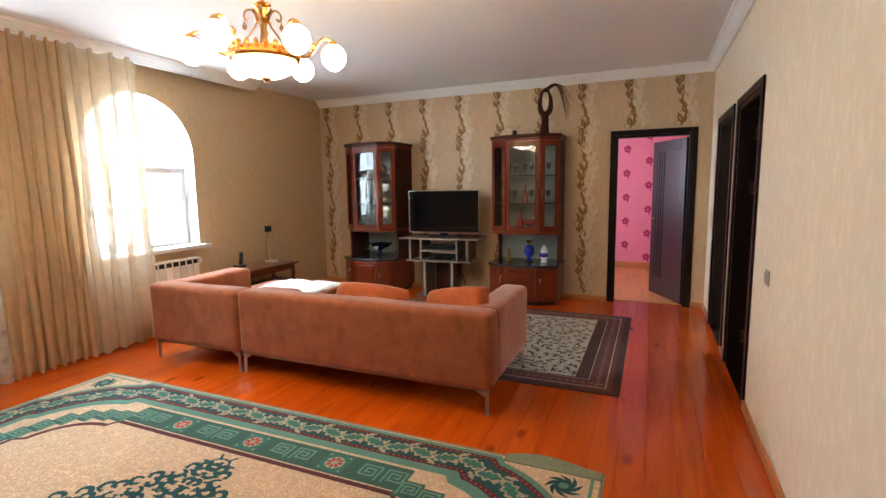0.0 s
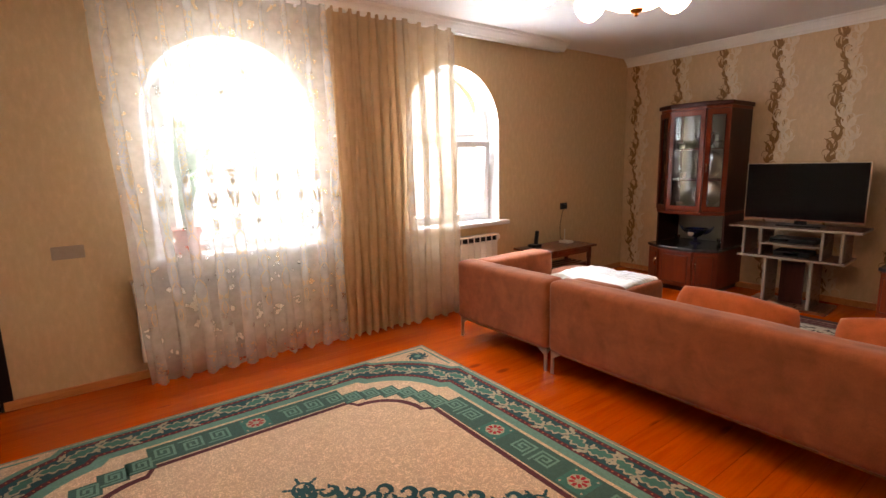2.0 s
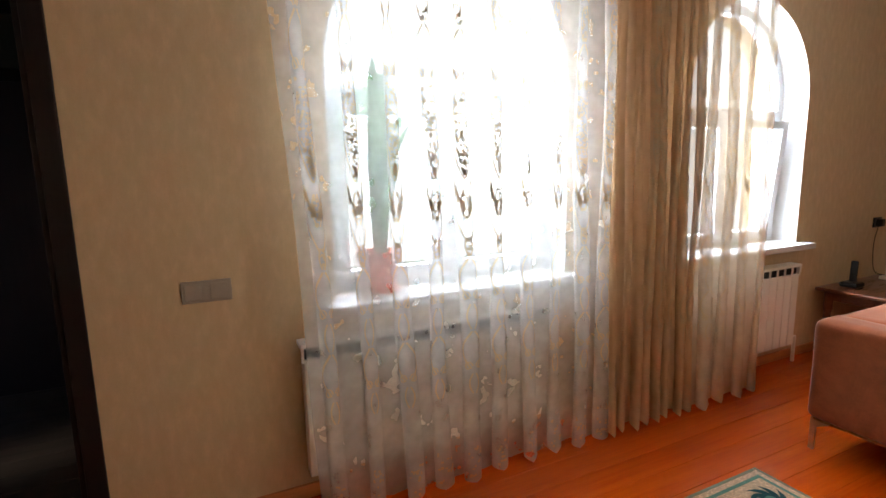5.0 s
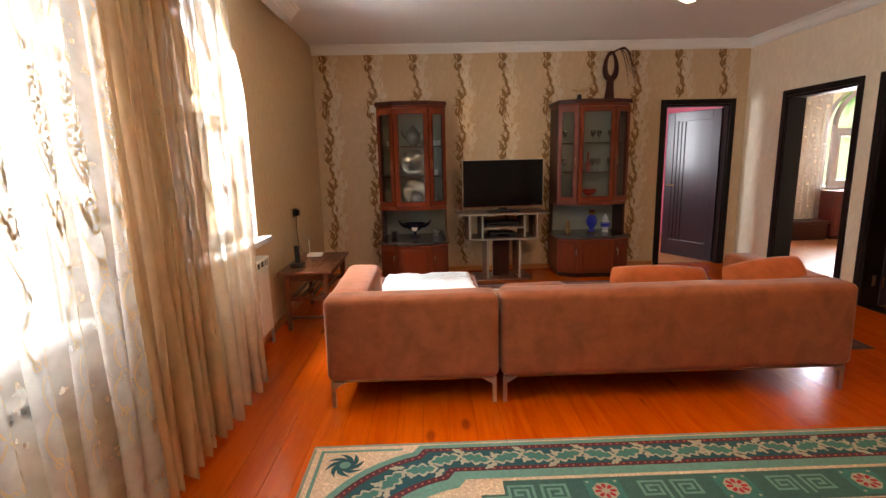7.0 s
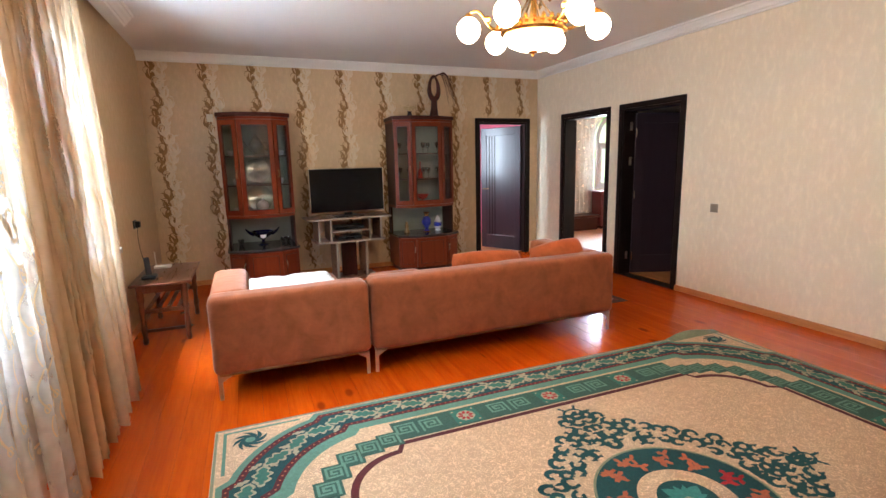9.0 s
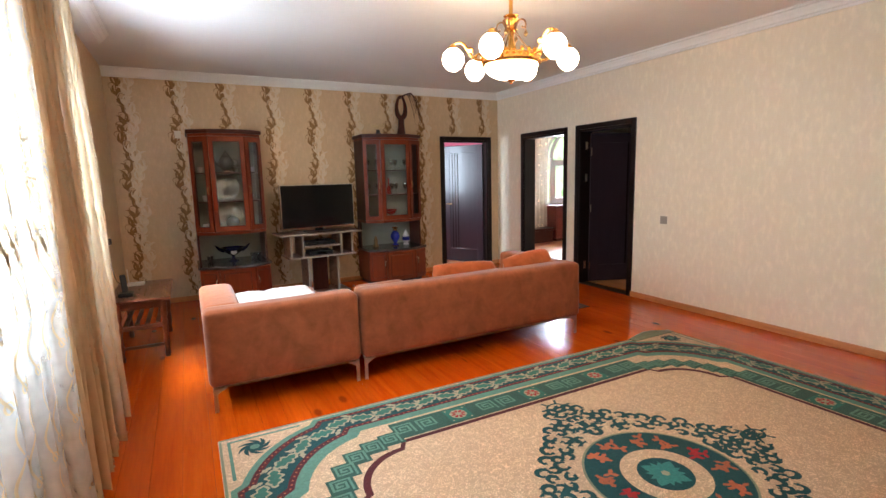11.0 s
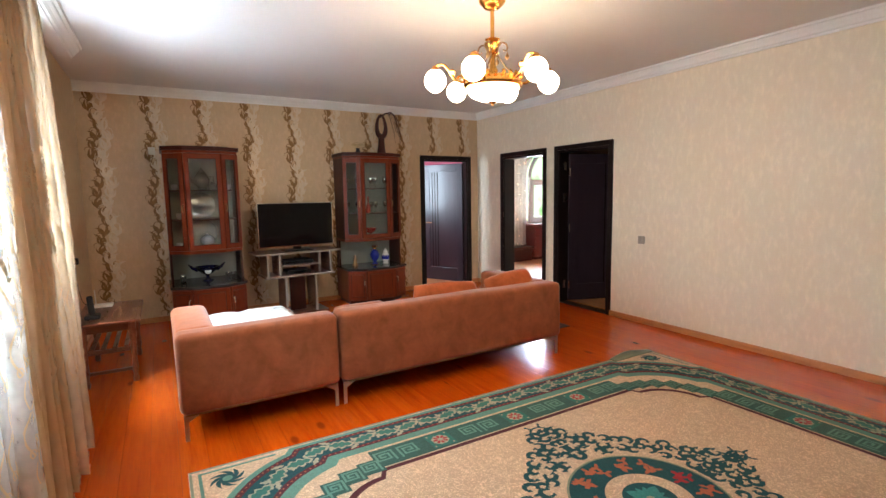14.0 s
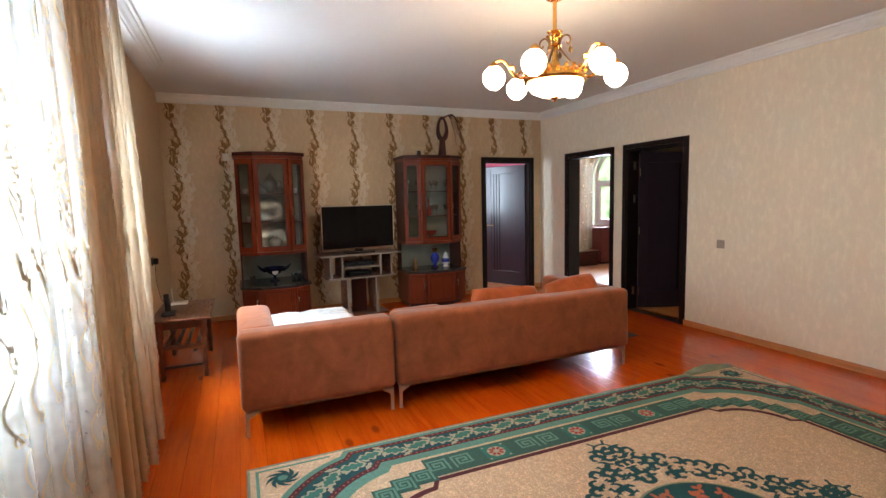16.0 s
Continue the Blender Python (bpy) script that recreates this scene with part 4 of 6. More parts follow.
# ---- display cabinets ----
def cabinet(x0, x1, label, side_depth, depth, open_side=False):
    """A tall display cabinet: a base with three fronts, an open niche, and a glazed top with splayed sides."""
    th = thing("display_cabinet", label, "cabinet", group="display cabinets by the television")
    w = x1 - x0
    yb, ys, yf = YN - 0.001, YN - side_depth, YN - depth
    a = 0.20 * w / 0.8

    def plan(e=0.0, f=0.0):
        return [(x0 - e, yb), (x0 - e, ys - f), (x0 + a, yf - f), (x1 - a, yf - f), (x1 + e, ys - f), (x1 + e, yb)]
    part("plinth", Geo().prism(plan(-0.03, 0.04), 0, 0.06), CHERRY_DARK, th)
    part("base_body", Geo().prism(plan(0.006, 0.088), 0.06, 0.475), CHERRY, th)
    part("counter", bevelled(Geo().prism(plan(0.022, 0.118), 0.475, 0.505), 0.005), COUNTER, th, "dark polished counter")
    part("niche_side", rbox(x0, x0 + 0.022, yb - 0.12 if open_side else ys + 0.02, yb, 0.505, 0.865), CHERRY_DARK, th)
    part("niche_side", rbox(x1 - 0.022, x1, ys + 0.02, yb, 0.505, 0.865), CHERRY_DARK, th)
    part("niche_back", Geo().box(x0 + 0.022, x1 - 0.022, yb - 0.012, yb - 0.004, 0.505, 0.865), MIRRORBACK, th, "pale mirrored niche back")
    part("cabinet_floor", Geo().prism(plan(0, 0), 0.865, 0.90), CHERRY, th)
    part("cabinet_top", Geo().prism(plan(0, 0), 2.00, 2.03), CHERRY, th)
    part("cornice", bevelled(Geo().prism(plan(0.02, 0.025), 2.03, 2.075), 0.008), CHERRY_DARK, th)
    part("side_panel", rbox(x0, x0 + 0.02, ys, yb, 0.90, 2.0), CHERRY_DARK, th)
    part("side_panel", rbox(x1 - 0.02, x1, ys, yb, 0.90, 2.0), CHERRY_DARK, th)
    part("back_panel", Geo().box(x0 + 0.02, x1 - 0.02, yb - 0.012, yb - 0.004, 0.90, 2.0), MIRRORBACK, th, "pale reflecting back panel")
    fronts = ((x0, ys, x0 + a, yf), (x0 + a, yf, x1 - a, yf), (x1 - a, yf, x1, ys))
    for i, (ax, ay, bx, by) in enumerate(fronts):
        L = math.hypot(bx - ax, by - ay)
        m = pose(ax, ay, 0, 0, 0, math.degrees(math.atan2(by - ay, bx - ax)))
        s = 0.048
        dr = part("door", Geo().box(0.004, s, -0.012, 0.010, 0.905, 1.995).box(L - s, L - 0.004, -0.012, 0.010, 0.905, 1.995).box(s, L - s, -0.012, 0.010, 0.905, 0.96).box(s, L - s, -0.012, 0.010, 1.94, 1.995).moved(m), CHERRY, th)
        part("pane", Geo().poly([(s, 0, 0.96), (L - s, 0, 0.96), (L - s, 0, 1.94), (s, 0, 1.94)]).moved(m), CABGLASS, dr)
        g = Geo()
        for p0, p1, z0, z1 in ((s, s + 0.008, 0.96, 1.94), (L - s - 0.008, L - s, 0.96, 1.94), (s, L - s, 0.96, 0.968), (s, L - s, 1.932, 1.94)):
            g.box(p0, p1, -0.017, -0.010, z0, z1)
        part("beading", g.moved(m), CHERRY_DARK, dr)
        if i != 1:
            hx = L - 0.024 if i == 0 else 0.024
            part("handle", Geo().tube([(hx, -0.012, 1.34), (hx, -0.032, 1.35), (hx, -0.036, 1.38), (hx, -0.032, 1.41), (hx, -0.012, 1.42)], 0.006).moved(m), BRONZE, dr, "bronze bow handle", True)
        mb = pose(ax, ay - 0.10, 0, 0, 0, math.degrees(math.atan2(by - ay, bx - ax)))
        bd = part("base_door", bevelled(Geo().box(0.006, L - 0.006, -0.016, 0.004, 0.07, 0.465), 0.004).moved(mb), CHERRY, th)
        q = 0.05 if L > 0.3 else 0.038
        part("panel", bevelled(Geo().box(q, L - q, -0.024, -0.013, 0.115, 0.42), 0.006).moved(mb), CHERRY, bd)
        part("groove", Geo().box(q - 0.006, L - q + 0.006, -0.0175, -0.012, 0.109, 0.426).moved(mb), CHERRY_DARK, bd)
        if i != 1:
            hx = L - 0.022 if i == 0 else 0.022
            part("handle", Geo().tube([(hx, -0.016, 0.27), (hx, -0.040, 0.28), (hx, -0.044, 0.315), (hx, -0.040, 0.35), (hx, -0.016, 0.36)], 0.008).moved(mb), CHROME, bd, "chrome bow handle", True)
    for z in (1.24, 1.58):
        part("shelf", Geo().prism([(x0 + 0.022, yb - 0.014), (x0 + 0.022, ys + 0.02), (x0 + a + 0.01, yf + 0.03), (x1 - a - 0.01, yf + 0.03), (x1 - 0.022, ys + 0.02), (x1 - 0.022, yb - 0.014)], z, z + 0.010), CHERRY_DARK, th)
    return th


cabinet(-3.705, -2.935, "cherry wood display cabinet with silver platters inside", 0.50, 0.635)
cabinet(-1.605, -0.765, "cherry wood display cabinet with crystal glasses inside", 0.385, 0.50, True)


# ---- tableware and ornaments ----
def vessel(name, profile, x, y, z, mat, label, cat, group="", steps=18):
    return tagged(part(name, Geo().lathe(profile, x, y, z, steps), mat, None, "", True), label, cat, group)


def platter(x, z, shelf, r, label):
    g = Geo().lathe([(0.0, 0), (r * 0.55, 0.002), (r * 0.62, 0.010), (r * 0.95, 0.022), (r, 0.030), (r * 0.96, 0.032), (r * 0.6, 0.016), (0.0, 0.008)], steps=28)
    th = part("platter", g.moved(pose(x, YN - 0.065, shelf + r + 0.001, 80, 0, 0)), SILVERWARE, None, "", True)
    return tagged(th, label, "plate", "silver platters in the cabinet")


CLX, CRX = -3.32, -1.185
platter(CLX, 0, 1.250, 0.155, "round chased silver platter standing on edge")
platter(CLX, 0, 0.900, 0.165, "round silver platter standing on edge")
TEA = [(0.035, 0), (0.04, 0.008), (0.03, 0.02), (0.062, 0.06), (0.068, 0.10), (0.05, 0.14), (0.035, 0.15), (0.04, 0.155), (0.02, 0.18), (0.006, 0.19), (0.010, 0.20), (0.0, 0.21)]
TX, TY, K = CLX + 0.015, YN - 0.22, 1.30
tp = vessel("teapot", [(K * r, K * h) for r, h in TEA], TX, TY, 1.590, SILVERWARE, "gilded silver teapot on the top shelf", "teapot")
part("spout", Geo().tube([(TX - K * dx, TY, 1.59 + K * h) for dx, h in ((0.055, 0.07), (0.09, 0.09), (0.11, 0.14))], [0.020, 0.014, 0.009]), SILVERWARE, tp, "", True)
part("handle", Geo().tube([(TX + K * dx, TY, 1.59 + K * h) for dx, h in ((0.06, 0.13), (0.10, 0.12), (0.10, 0.07), (0.06, 0.055))], 0.007), SILVERWARE, tp, "", True)
vessel("tureen", [(0.04, 0), (0.045, 0.01), (0.03, 0.022), (0.068, 0.06), (0.074, 0.10), (0.06, 0.125), (0.05, 0.135), (0.012, 0.155), (0.014, 0.17), (0.0, 0.175)], CLX + 0.03, YN - 0.28, 0.900, PORCELAIN, "white lidded porcelain tureen on the low shelf", "tureen")
vessel("sugar_bowl", [(0.03, 0), (0.05, 0.03), (0.055, 0.07), (0.03, 0.09), (0.0, 0.10)], CLX + 0.13, YN - 0.18, 1.590, SILVERWARE, "small lidded silver bowl", "bowl")
CUP = [(0.02, 0), (0.024, 0.006), (0.034, 0.04), (0.036, 0.07), (0.033, 0.07), (0.030, 0.04), (0.0, 0.01)]
WINE = [(0.030, 0), (0.028, 0.004), (0.005, 0.010), (0.004, 0.065), (0.020, 0.085), (0.032, 0.115), (0.028, 0.155), (0.026, 0.155), (0.028, 0.115), (0.0, 0.085)]
for x, z in ((-3.60, 1.59), (-3.57, 1.25), (-3.59, 0.90), (-3.07, 1.59), (-3.05, 1.25), (-3.08, 0.90), (-3.02, 1.59)):
    vessel("cup", CUP, x, YN - 0.20, z, PORCELAIN, "white porcelain cup on a cabinet shelf", "cup", "cups in the cabinets")
for z in (1.25, 1.59):
    for i in range(6):
        vessel("wine_glass", WINE, CRX - 0.27 + 0.105 * i, YN - 0.13 - 0.10 * (i % 2), z, CRYSTAL, "cut crystal glass on a cabinet shelf", "glass", "crystal glasses", 14)
vessel("fruit_bowl", [(0.045, 0), (0.04, 0.008), (0.012, 0.02), (0.012, 0.05), (0.06, 0.075), (0.095, 0.13), (0.09, 0.13), (0.05, 0.08), (0.0, 0.07)], CRX + 0.02, YN - 0.22, 0.90, RUBY, "ruby red glass bowl", "bowl")
vessel("decanter", [(0.04, 0), (0.05, 0.02), (0.045, 0.10), (0.015, 0.16), (0.013, 0.22), (0.02, 0.225), (0.016, 0.25), (0.0, 0.27)], CRX - 0.10, YN - 0.20, 0.90, RUBY, "dark red glass decanter", "bottle")
vessel("decanter", [(0.03, 0), (0.035, 0.02), (0.03, 0.09), (0.010, 0.14), (0.010, 0.20), (0.016, 0.21), (0.0, 0.24)], CRX - 0.02, YN - 0.27, 1.25, RUBY, "slim amber glass decanter", "bottle")
BAL = [(0.038, 0), (0.040, 0.012), (0.018, 0.03), (0.020, 0.04), (0.048, 0.085), (0.054, 0.12), (0.040, 0.155), (0.020, 0.175), (0.018, 0.19), (0.034, 0.215), (0.030, 0.215), (0.0, 0.19)]
VX, VY = CRX + 0.04, YN - 0.30
vs = vessel("vase", [(1.25 * r, 1.25 * h) for r, h in BAL], VX, VY, 0.505, COBALT, "cobalt blue porcelain vase with gilt rim", "vase")
part("rim", Geo().lathe([(1.25 * r, 1.25 * h) for r, h in ((0.019, 0.176), (0.023, 0.180), (0.022, 0.192), (0.036, 0.214), (0.032, 0.220), (0.018, 0.192))], VX, VY, 0.505), GOLD, vs, "gilt rim", True)
part("foot", Geo().lathe([(0.051, 0.0), (0.054, 0.012), (0.038, 0.020), (0.0, 0.020)], VX, VY, 0.505), GOLD, vs, "gilt foot", True)
jar = vessel("jar", [(1.15 * r, 1.15 * h) for r, h in ((0.035, 0), (0.036, 0.01), (0.026, 0.02), (0.044, 0.06), (0.048, 0.10), (0.030, 0.135), (0.034, 0.14), (0.022, 0.165), (0.006, 0.18), (0.009, 0.19), (0.0, 0.198))], CRX + 0.22, YN - 0.27, 0.505, PORCELAIN, "white and blue lidded porcelain jar", "jar")
part("painted_band", Geo().lathe([(0.0505, 0.064), (0.0556, 0.085), (0.0565, 0.110), (0.0515, 0.125)], CRX + 0.22, YN - 0.27, 0.505), COBALT, jar, "blue painted band", True)
vessel("figurine", [(0.04, 0), (0.042, 0.02), (0.025, 0.05), (0.03, 0.09), (0.018, 0.12), (0.02, 0.14), (0.0, 0.16)], CRX - 0.24, YN - 0.25, 0.505, BRONZE, "small brownish carved ornament", "ornament")
bw = thing("pedestal_bowl", "dark blue pedestal bowl with flared handles", "bowl")
BX, BY = CLX, YN - 0.30
part("bowl", Geo().lathe([(0.062, 0), (0.060, 0.012), (0.020, 0.028), (0.018, 0.065), (0.06, 0.090), (0.115, 0.130), (0.140, 0.170), (0.131, 0.170), (0.105, 0.132), (0.0, 0.090)], BX, BY, 0.505, 24), NAVY, bw, "", True)
for q in (-1, 1):
    part("handle", Geo().tube([(BX + q * 0.10, BY, 0.635), (BX + q * 0.16, BY, 0.665), (BX + q * 0.200, BY, 0.712)], [0.026, 0.018, 0.005]), NAVY, bw, "", True)
part("medallion", Geo().lathe([(0.0, -0.004), (0.035, -0.002), (0.035, 0.002), (0.0, 0.004)]).moved(pose(BX, BY - 0.118, 0.63, 65, 0, 0)), PORCELAIN, bw, "pale oval medallion")
for x in (-3.58, -3.08, -3.02):
    vessel("cup", CUP, x, YN - 0.22, 0.505, CRYSTAL, "small clear glass on the cabinet counter", "glass", "cups in the cabinets")

sc = thing("driftwood_sculpture", "dark carved wood loop with dried twigs", "sculpture")
loop = []
for i in range(25):
    t = 2 * math.pi * i / 24
    loop.append((-0.968 + (0.066 + 0.012 * math.cos(t)) * math.sin(t), 6.18, 2.470 - 0.150 * math.cos(t)))
part("loop", Geo().tube(loop, [0.026 + 0.012 * math.cos(2 * math.pi * i / 24) for i in range(25)], 10), CHERRY_DARK, sc, "", True)
part("stem", Geo().tube([(-0.976, 6.18, 2.075), (-0.975, 6.18, 2.12), (-0.972, 6.18, 2.20), (-0.968, 6.18, 2.34)], [0.068, 0.058, 0.046, 0.040], 12), CHERRY_DARK, sc, "", True)
rt = random.Random(9)
for k in range(12):
    reach, drop = rt.uniform(0.24, 0.34), rt.uniform(0.10, 0.42)
    pts = [(-0.98 + reach * t / 12, 6.24 - 0.012 * k, 2.585 + 0.075 * math.sin(math.pi * t / 12) - drop * max(0, t / 12 - 0.45) ** 2 * 3) for t in range(13)]
    part("twig", Geo().tube(pts, [0.0055 - 0.0003 * t for t in range(13)], 5), CHERRY_DARK, sc)
dv = thing("flower_vase", "small dark vase with dried beige flowers", "vase")
part("vase", Geo().lathe([(0.03, 0), (0.035, 0.02), (0.022, 0.055), (0.03, 0.07), (0.0, 0.06)], -1.34, 6.15, 2.075), BLACK, dv, "", True)
g = Geo()
for k in range(46):
    a, e = rt.uniform(0, 6.28), rt.uniform(0.2, 1.4)
    r = rt.uniform(0.03, 0.11)
    p = Vector((-1.34 + r * math.cos(a) * 1.2, 6.15 + r * math.sin(a) * 0.7, 2.15 + r * 0.6 * math.sin(e) + rt.uniform(0, 0.03)))
    for j in range(3):
        b = rt.uniform(0, 6.28)
        q = Vector((math.cos(b), math.sin(b), rt.uniform(-0.5, 0.5))) * 0.018
        o = q.orthogonal().normalized() * 0.008
        g.poly([p, p + q * 0.5 + o, p + q, p + q * 0.5 - o])
DRIED = mottled("dried_flowers", (0.50, 0.36, 0.18), 0.9, 30, 0.3)
part("flowers", g, DRIED, dv, "dried beige flowers", kind="stuff")

# ---- television and stand ----
tv = thing("television", "flat black television with a silver edge", "television")
TVM = pose(-2.262, 6.02, 0, 0, 0, 5)
part("frame", rbox(-0.485, 0.485, -0.02, 0.03, 0.862, 1.418, 0.006).moved(TVM), BLACK, tv)
g = Geo()
for q in ((-0.487, -0.478, -0.024, 0.0, 0.860, 1.420), (0.478, 0.487, -0.024, 0.0, 0.860, 1.420), (-0.478, 0.478, -0.024, 0.0, 1.412, 1.420), (-0.478, 0.478, -0.024, 0.0, 0.860, 0.874)):
    g.box(*q)
part("bezel", g.moved(TVM), CHROME, tv, "thin silver bezel")
part("screen", Geo().box(-0.478, 0.478, -0.0225, -0.018, 0.874, 1.412).moved(TVM), SCREEN, tv, "dark glossy screen")
part("stand", bevelled(Geo().box(-0.18, 0.18, -0.10, 0.12, 0.806, 0.822).box(-0.05, 0.05, -0.01, 0.03, 0.822, 0.90), 0.004).moved(TVM), BLACK, tv)

st = thing("tv_stand", "walnut and chrome television stand with shelves", "tv stand")
STM = pose(-2.285, 6.03, 0, 0, 0, 3)
part("top", rbox(-0.535, 0.535, -0.22, 0.24, 0.786, 0.806).moved(STM), TABLEWOOD, st)
part("shelf", rbox(-0.44, 0.44, -0.22, 0.22, 0.495, 0.515).moved(STM), TABLEWOOD, st)
part("shelf", rbox(-0.24, 0.24, -0.20, 0.20, 0.628, 0.645).moved(STM), TABLEWOOD, st)
for q in ((-0.535, 0.535, 0.786, 0.806), (-0.44, 0.44, 0.495, 0.515), (-0.24, 0.24, 0.628, 0.645)):
    d = -0.226 if q[1] != 0.24 else -0.206
    part("edge_strip", Geo().box(q[0], q[1], d, d + 0.006, q[2], q[3]).moved(STM), SILVERPAINT, st, "silver edge strip")
for x, d in ((-0.40, -0.2), (-0.25, -0.19), (0.25, -0.19), (0.40, -0.2)):
    part("upright", rbox(x - 0.011, x + 0.011, d, d + 0.035, 0.515, 0.786, 0.004).moved(STM), SILVERPAINT, st, "silver upright")
    part("side_panel", rbox(x - 0.010, x + 0.010, d + 0.036, 0.18, 0.515, 0.786, 0.002).moved(STM), TABLEWOOD, st)
for x in (-0.19, 0.19):
    part("leg", rbox(x - 0.013, x + 0.013, -0.20, -0.165, 0.03, 0.495, 0.004).moved(STM), SILVERPAINT, st, "silver leg")
    part("leg_panel", rbox(x - 0.012, x + 0.012, -0.164, 0.16, 0.03, 0.495, 0.002).moved(STM), TABLEWOOD, st)
part("centre_panel", rbox(-0.10, 0.10, -0.02, 0.0, 0.03, 0.495, 0.002).moved(STM), CHERRY_DARK, st)
part("base", rbox(-0.34, 0.34, -0.22, 0.20, 0.0, 0.03, 0.006).moved(STM), TABLEWOOD, st)
bx = thing("set_top_box", "black set-top box on the stand shelf", "receiver")
part("case", rbox(-0.15, 0.15, -0.13, 0.10, 0.515, 0.565, 0.004).moved(STM), BLACK, bx)
part("display", Geo().box(-0.06, 0.06, -0.1325, -0.130, 0.53, 0.55).moved(STM), SCREEN, bx)
bx = thing("disc_player", "black disc player on the upper shelf", "player")
part("case", rbox(-0.19, 0.19, -0.13, 0.12, 0.645, 0.69, 0.004).moved(STM), BLACK, bx)
part("tray", Geo().box(-0.17, -0.03, -0.1325, -0.130, 0.665, 0.677).moved(STM), SCREEN, bx)

# ---- side table by the window, telephone ----
tb = thing("side_table", "dark walnut low table with turned legs", "table")
TX0, TX1, TY0, TY1 = -4.43, -3.97, 4.26, 5.17
part("tabletop", rbox(TX0, TX1, TY0, TY1, 0.505, 0.53, 0.008), TABLEWOOD, tb)
g = Geo().box(TX0 + 0.05, TX1 - 0.05, TY0 + 0.05, TY0 + 0.07, 0.44, 0.505).box(TX0 + 0.05, TX1 - 0.05, TY1 - 0.07, TY1 - 0.05, 0.44, 0.505)
g.box(TX0 + 0.05, TX0 + 0.07, TY0 + 0.07, TY1 - 0.07, 0.44, 0.505).box(TX1 - 0.07, TX1 - 0.05, TY0 + 0.07, TY1 - 0.07, 0.44, 0.505)
part("apron", g, TABLEWOOD, tb)
for x in (TX0 + 0.065, TX1 - 0.065):
    for y in (TY0 + 0.065, TY1 - 0.065):
        part("leg", Geo().lathe([(0.018, 0), (0.022, 0.03), (0.016, 0.06), (0.024, 0.12), (0.017, 0.22), (0.026, 0.30), (0.020, 0.34), (0.028, 0.37), (0.028, 0.505)], x, y, 0, 14), TABLEWOOD, tb, "", True)
for y in (TY0 + 0.065, TY1 - 0.065):
    part("rail", rbox(TX0 + 0.07, TX1 - 0.07, y - 0.012, y + 0.012, 0.265, 0.30, 0.004), TABLEWOOD, tb)
for i in range(4):
    x = TX0 + 0.115 + i * (TX1 - TX0 - 0.23) / 3
    part("slat", rbox(x - 0.016, x + 0.016, TY0 + 0.05, TY1 - 0.05, 0.301, 0.315, 0.003), TABLEWOOD, tb)
part("stretcher", rbox(TX0 + 0.07, TX1 - 0.07, TY0 + 0.054, TY0 + 0.076, 0.10, 0.125, 0.004), TABLEWOOD, tb)
ph = thing("telephone", "black cordless telephone in its cradle", "telephone")
part("cradle", bevelled(Geo().box(-4.36, -4.25, 4.42, 4.54, 0.53, 0.565), 0.012), BLACK, ph)
part("handset", rbox(-0.022, 0.022, -0.014, 0.014, 0, 0.16, 0.01, 3).moved(pose(-4.31, 4.50, 0.555, -14, 0, 20)), BLACK, ph, "", True)
rt_ = thing("router", "small white router with an aerial", "router")
part("case", rbox(-4.34, -4.20, 4.93, 5.03, 0.53, 0.555, 0.006), WHITE_ENAMEL, rt_)
part("aerial", Geo().tube([(-4.33, 5.02, 0.555), (-4.335, 5.03, 0.68)], 0.005), WHITE_ENAMEL, rt_, "", True)
sk = thing("wall_socket", "black double socket adapter with a plugged cable", "socket")
part("plate", rbox(XW, XW + 0.012, 5.13, 5.25, 0.90, 0.98, 0.004), BLACK, sk)
part("plug", rbox(XW + 0.012, XW + 0.055, 5.15, 5.205, 0.91, 0.97, 0.008), BLACK, sk)
part("cable", Geo().curve([(XW + 0.03, 5.16, 0.91), (XW + 0.03, 5.12, 0.80), (XW + 0.05, 5.08, 0.66), (XW + 0.08, 5.06, 0.56), (XW + 0.16, 5.03, 0.545)], 0.003, 6), BLACK, sk, "", True)


def switch(axis, d, s, z, w, h, n, mat, label, inward):
    th = thing("light_switch", label, "switch")

    def q(a0, a1, d0, d1, z0, z1):
        d0, d1 = sorted((d + inward * d0, d + inward * d1))
        return (d0, d1, a0, a1, z0, z1) if axis == "x" else (a0, a1, d0, d1, z0, z1)
    part("plate", rbox(*q(s - w / 2, s + w / 2, 0, 0.008, z - h / 2, z + h / 2), 0.003), mat, th)
    for i in range(n):
        c = s - w / 2 + (i + 0.5) * w / n
        k = w / n * 0.36
        part("rocker", rbox(*q(c - k, c + k, 0.008, 0.012, z - h * 0.36, z + h * 0.36), 0.002), mat, th)
    return th


switch("x", XE, 3.22, 0.945, 0.085, 0.085, 2, SWITCH, "brownish double light switch", -1)
# plate coloured brown to stand for its backlit silhouette
switch("x", XW, 0.297, 0.969, 0.175, 0.085, 2, SWITCH, "double socket plate by the curtain, brown for its shade", 1)
switch("y", YN, -3.80, 2.06, 0.07, 0.09, 1, CREAM, "small white wall sensor", -1)

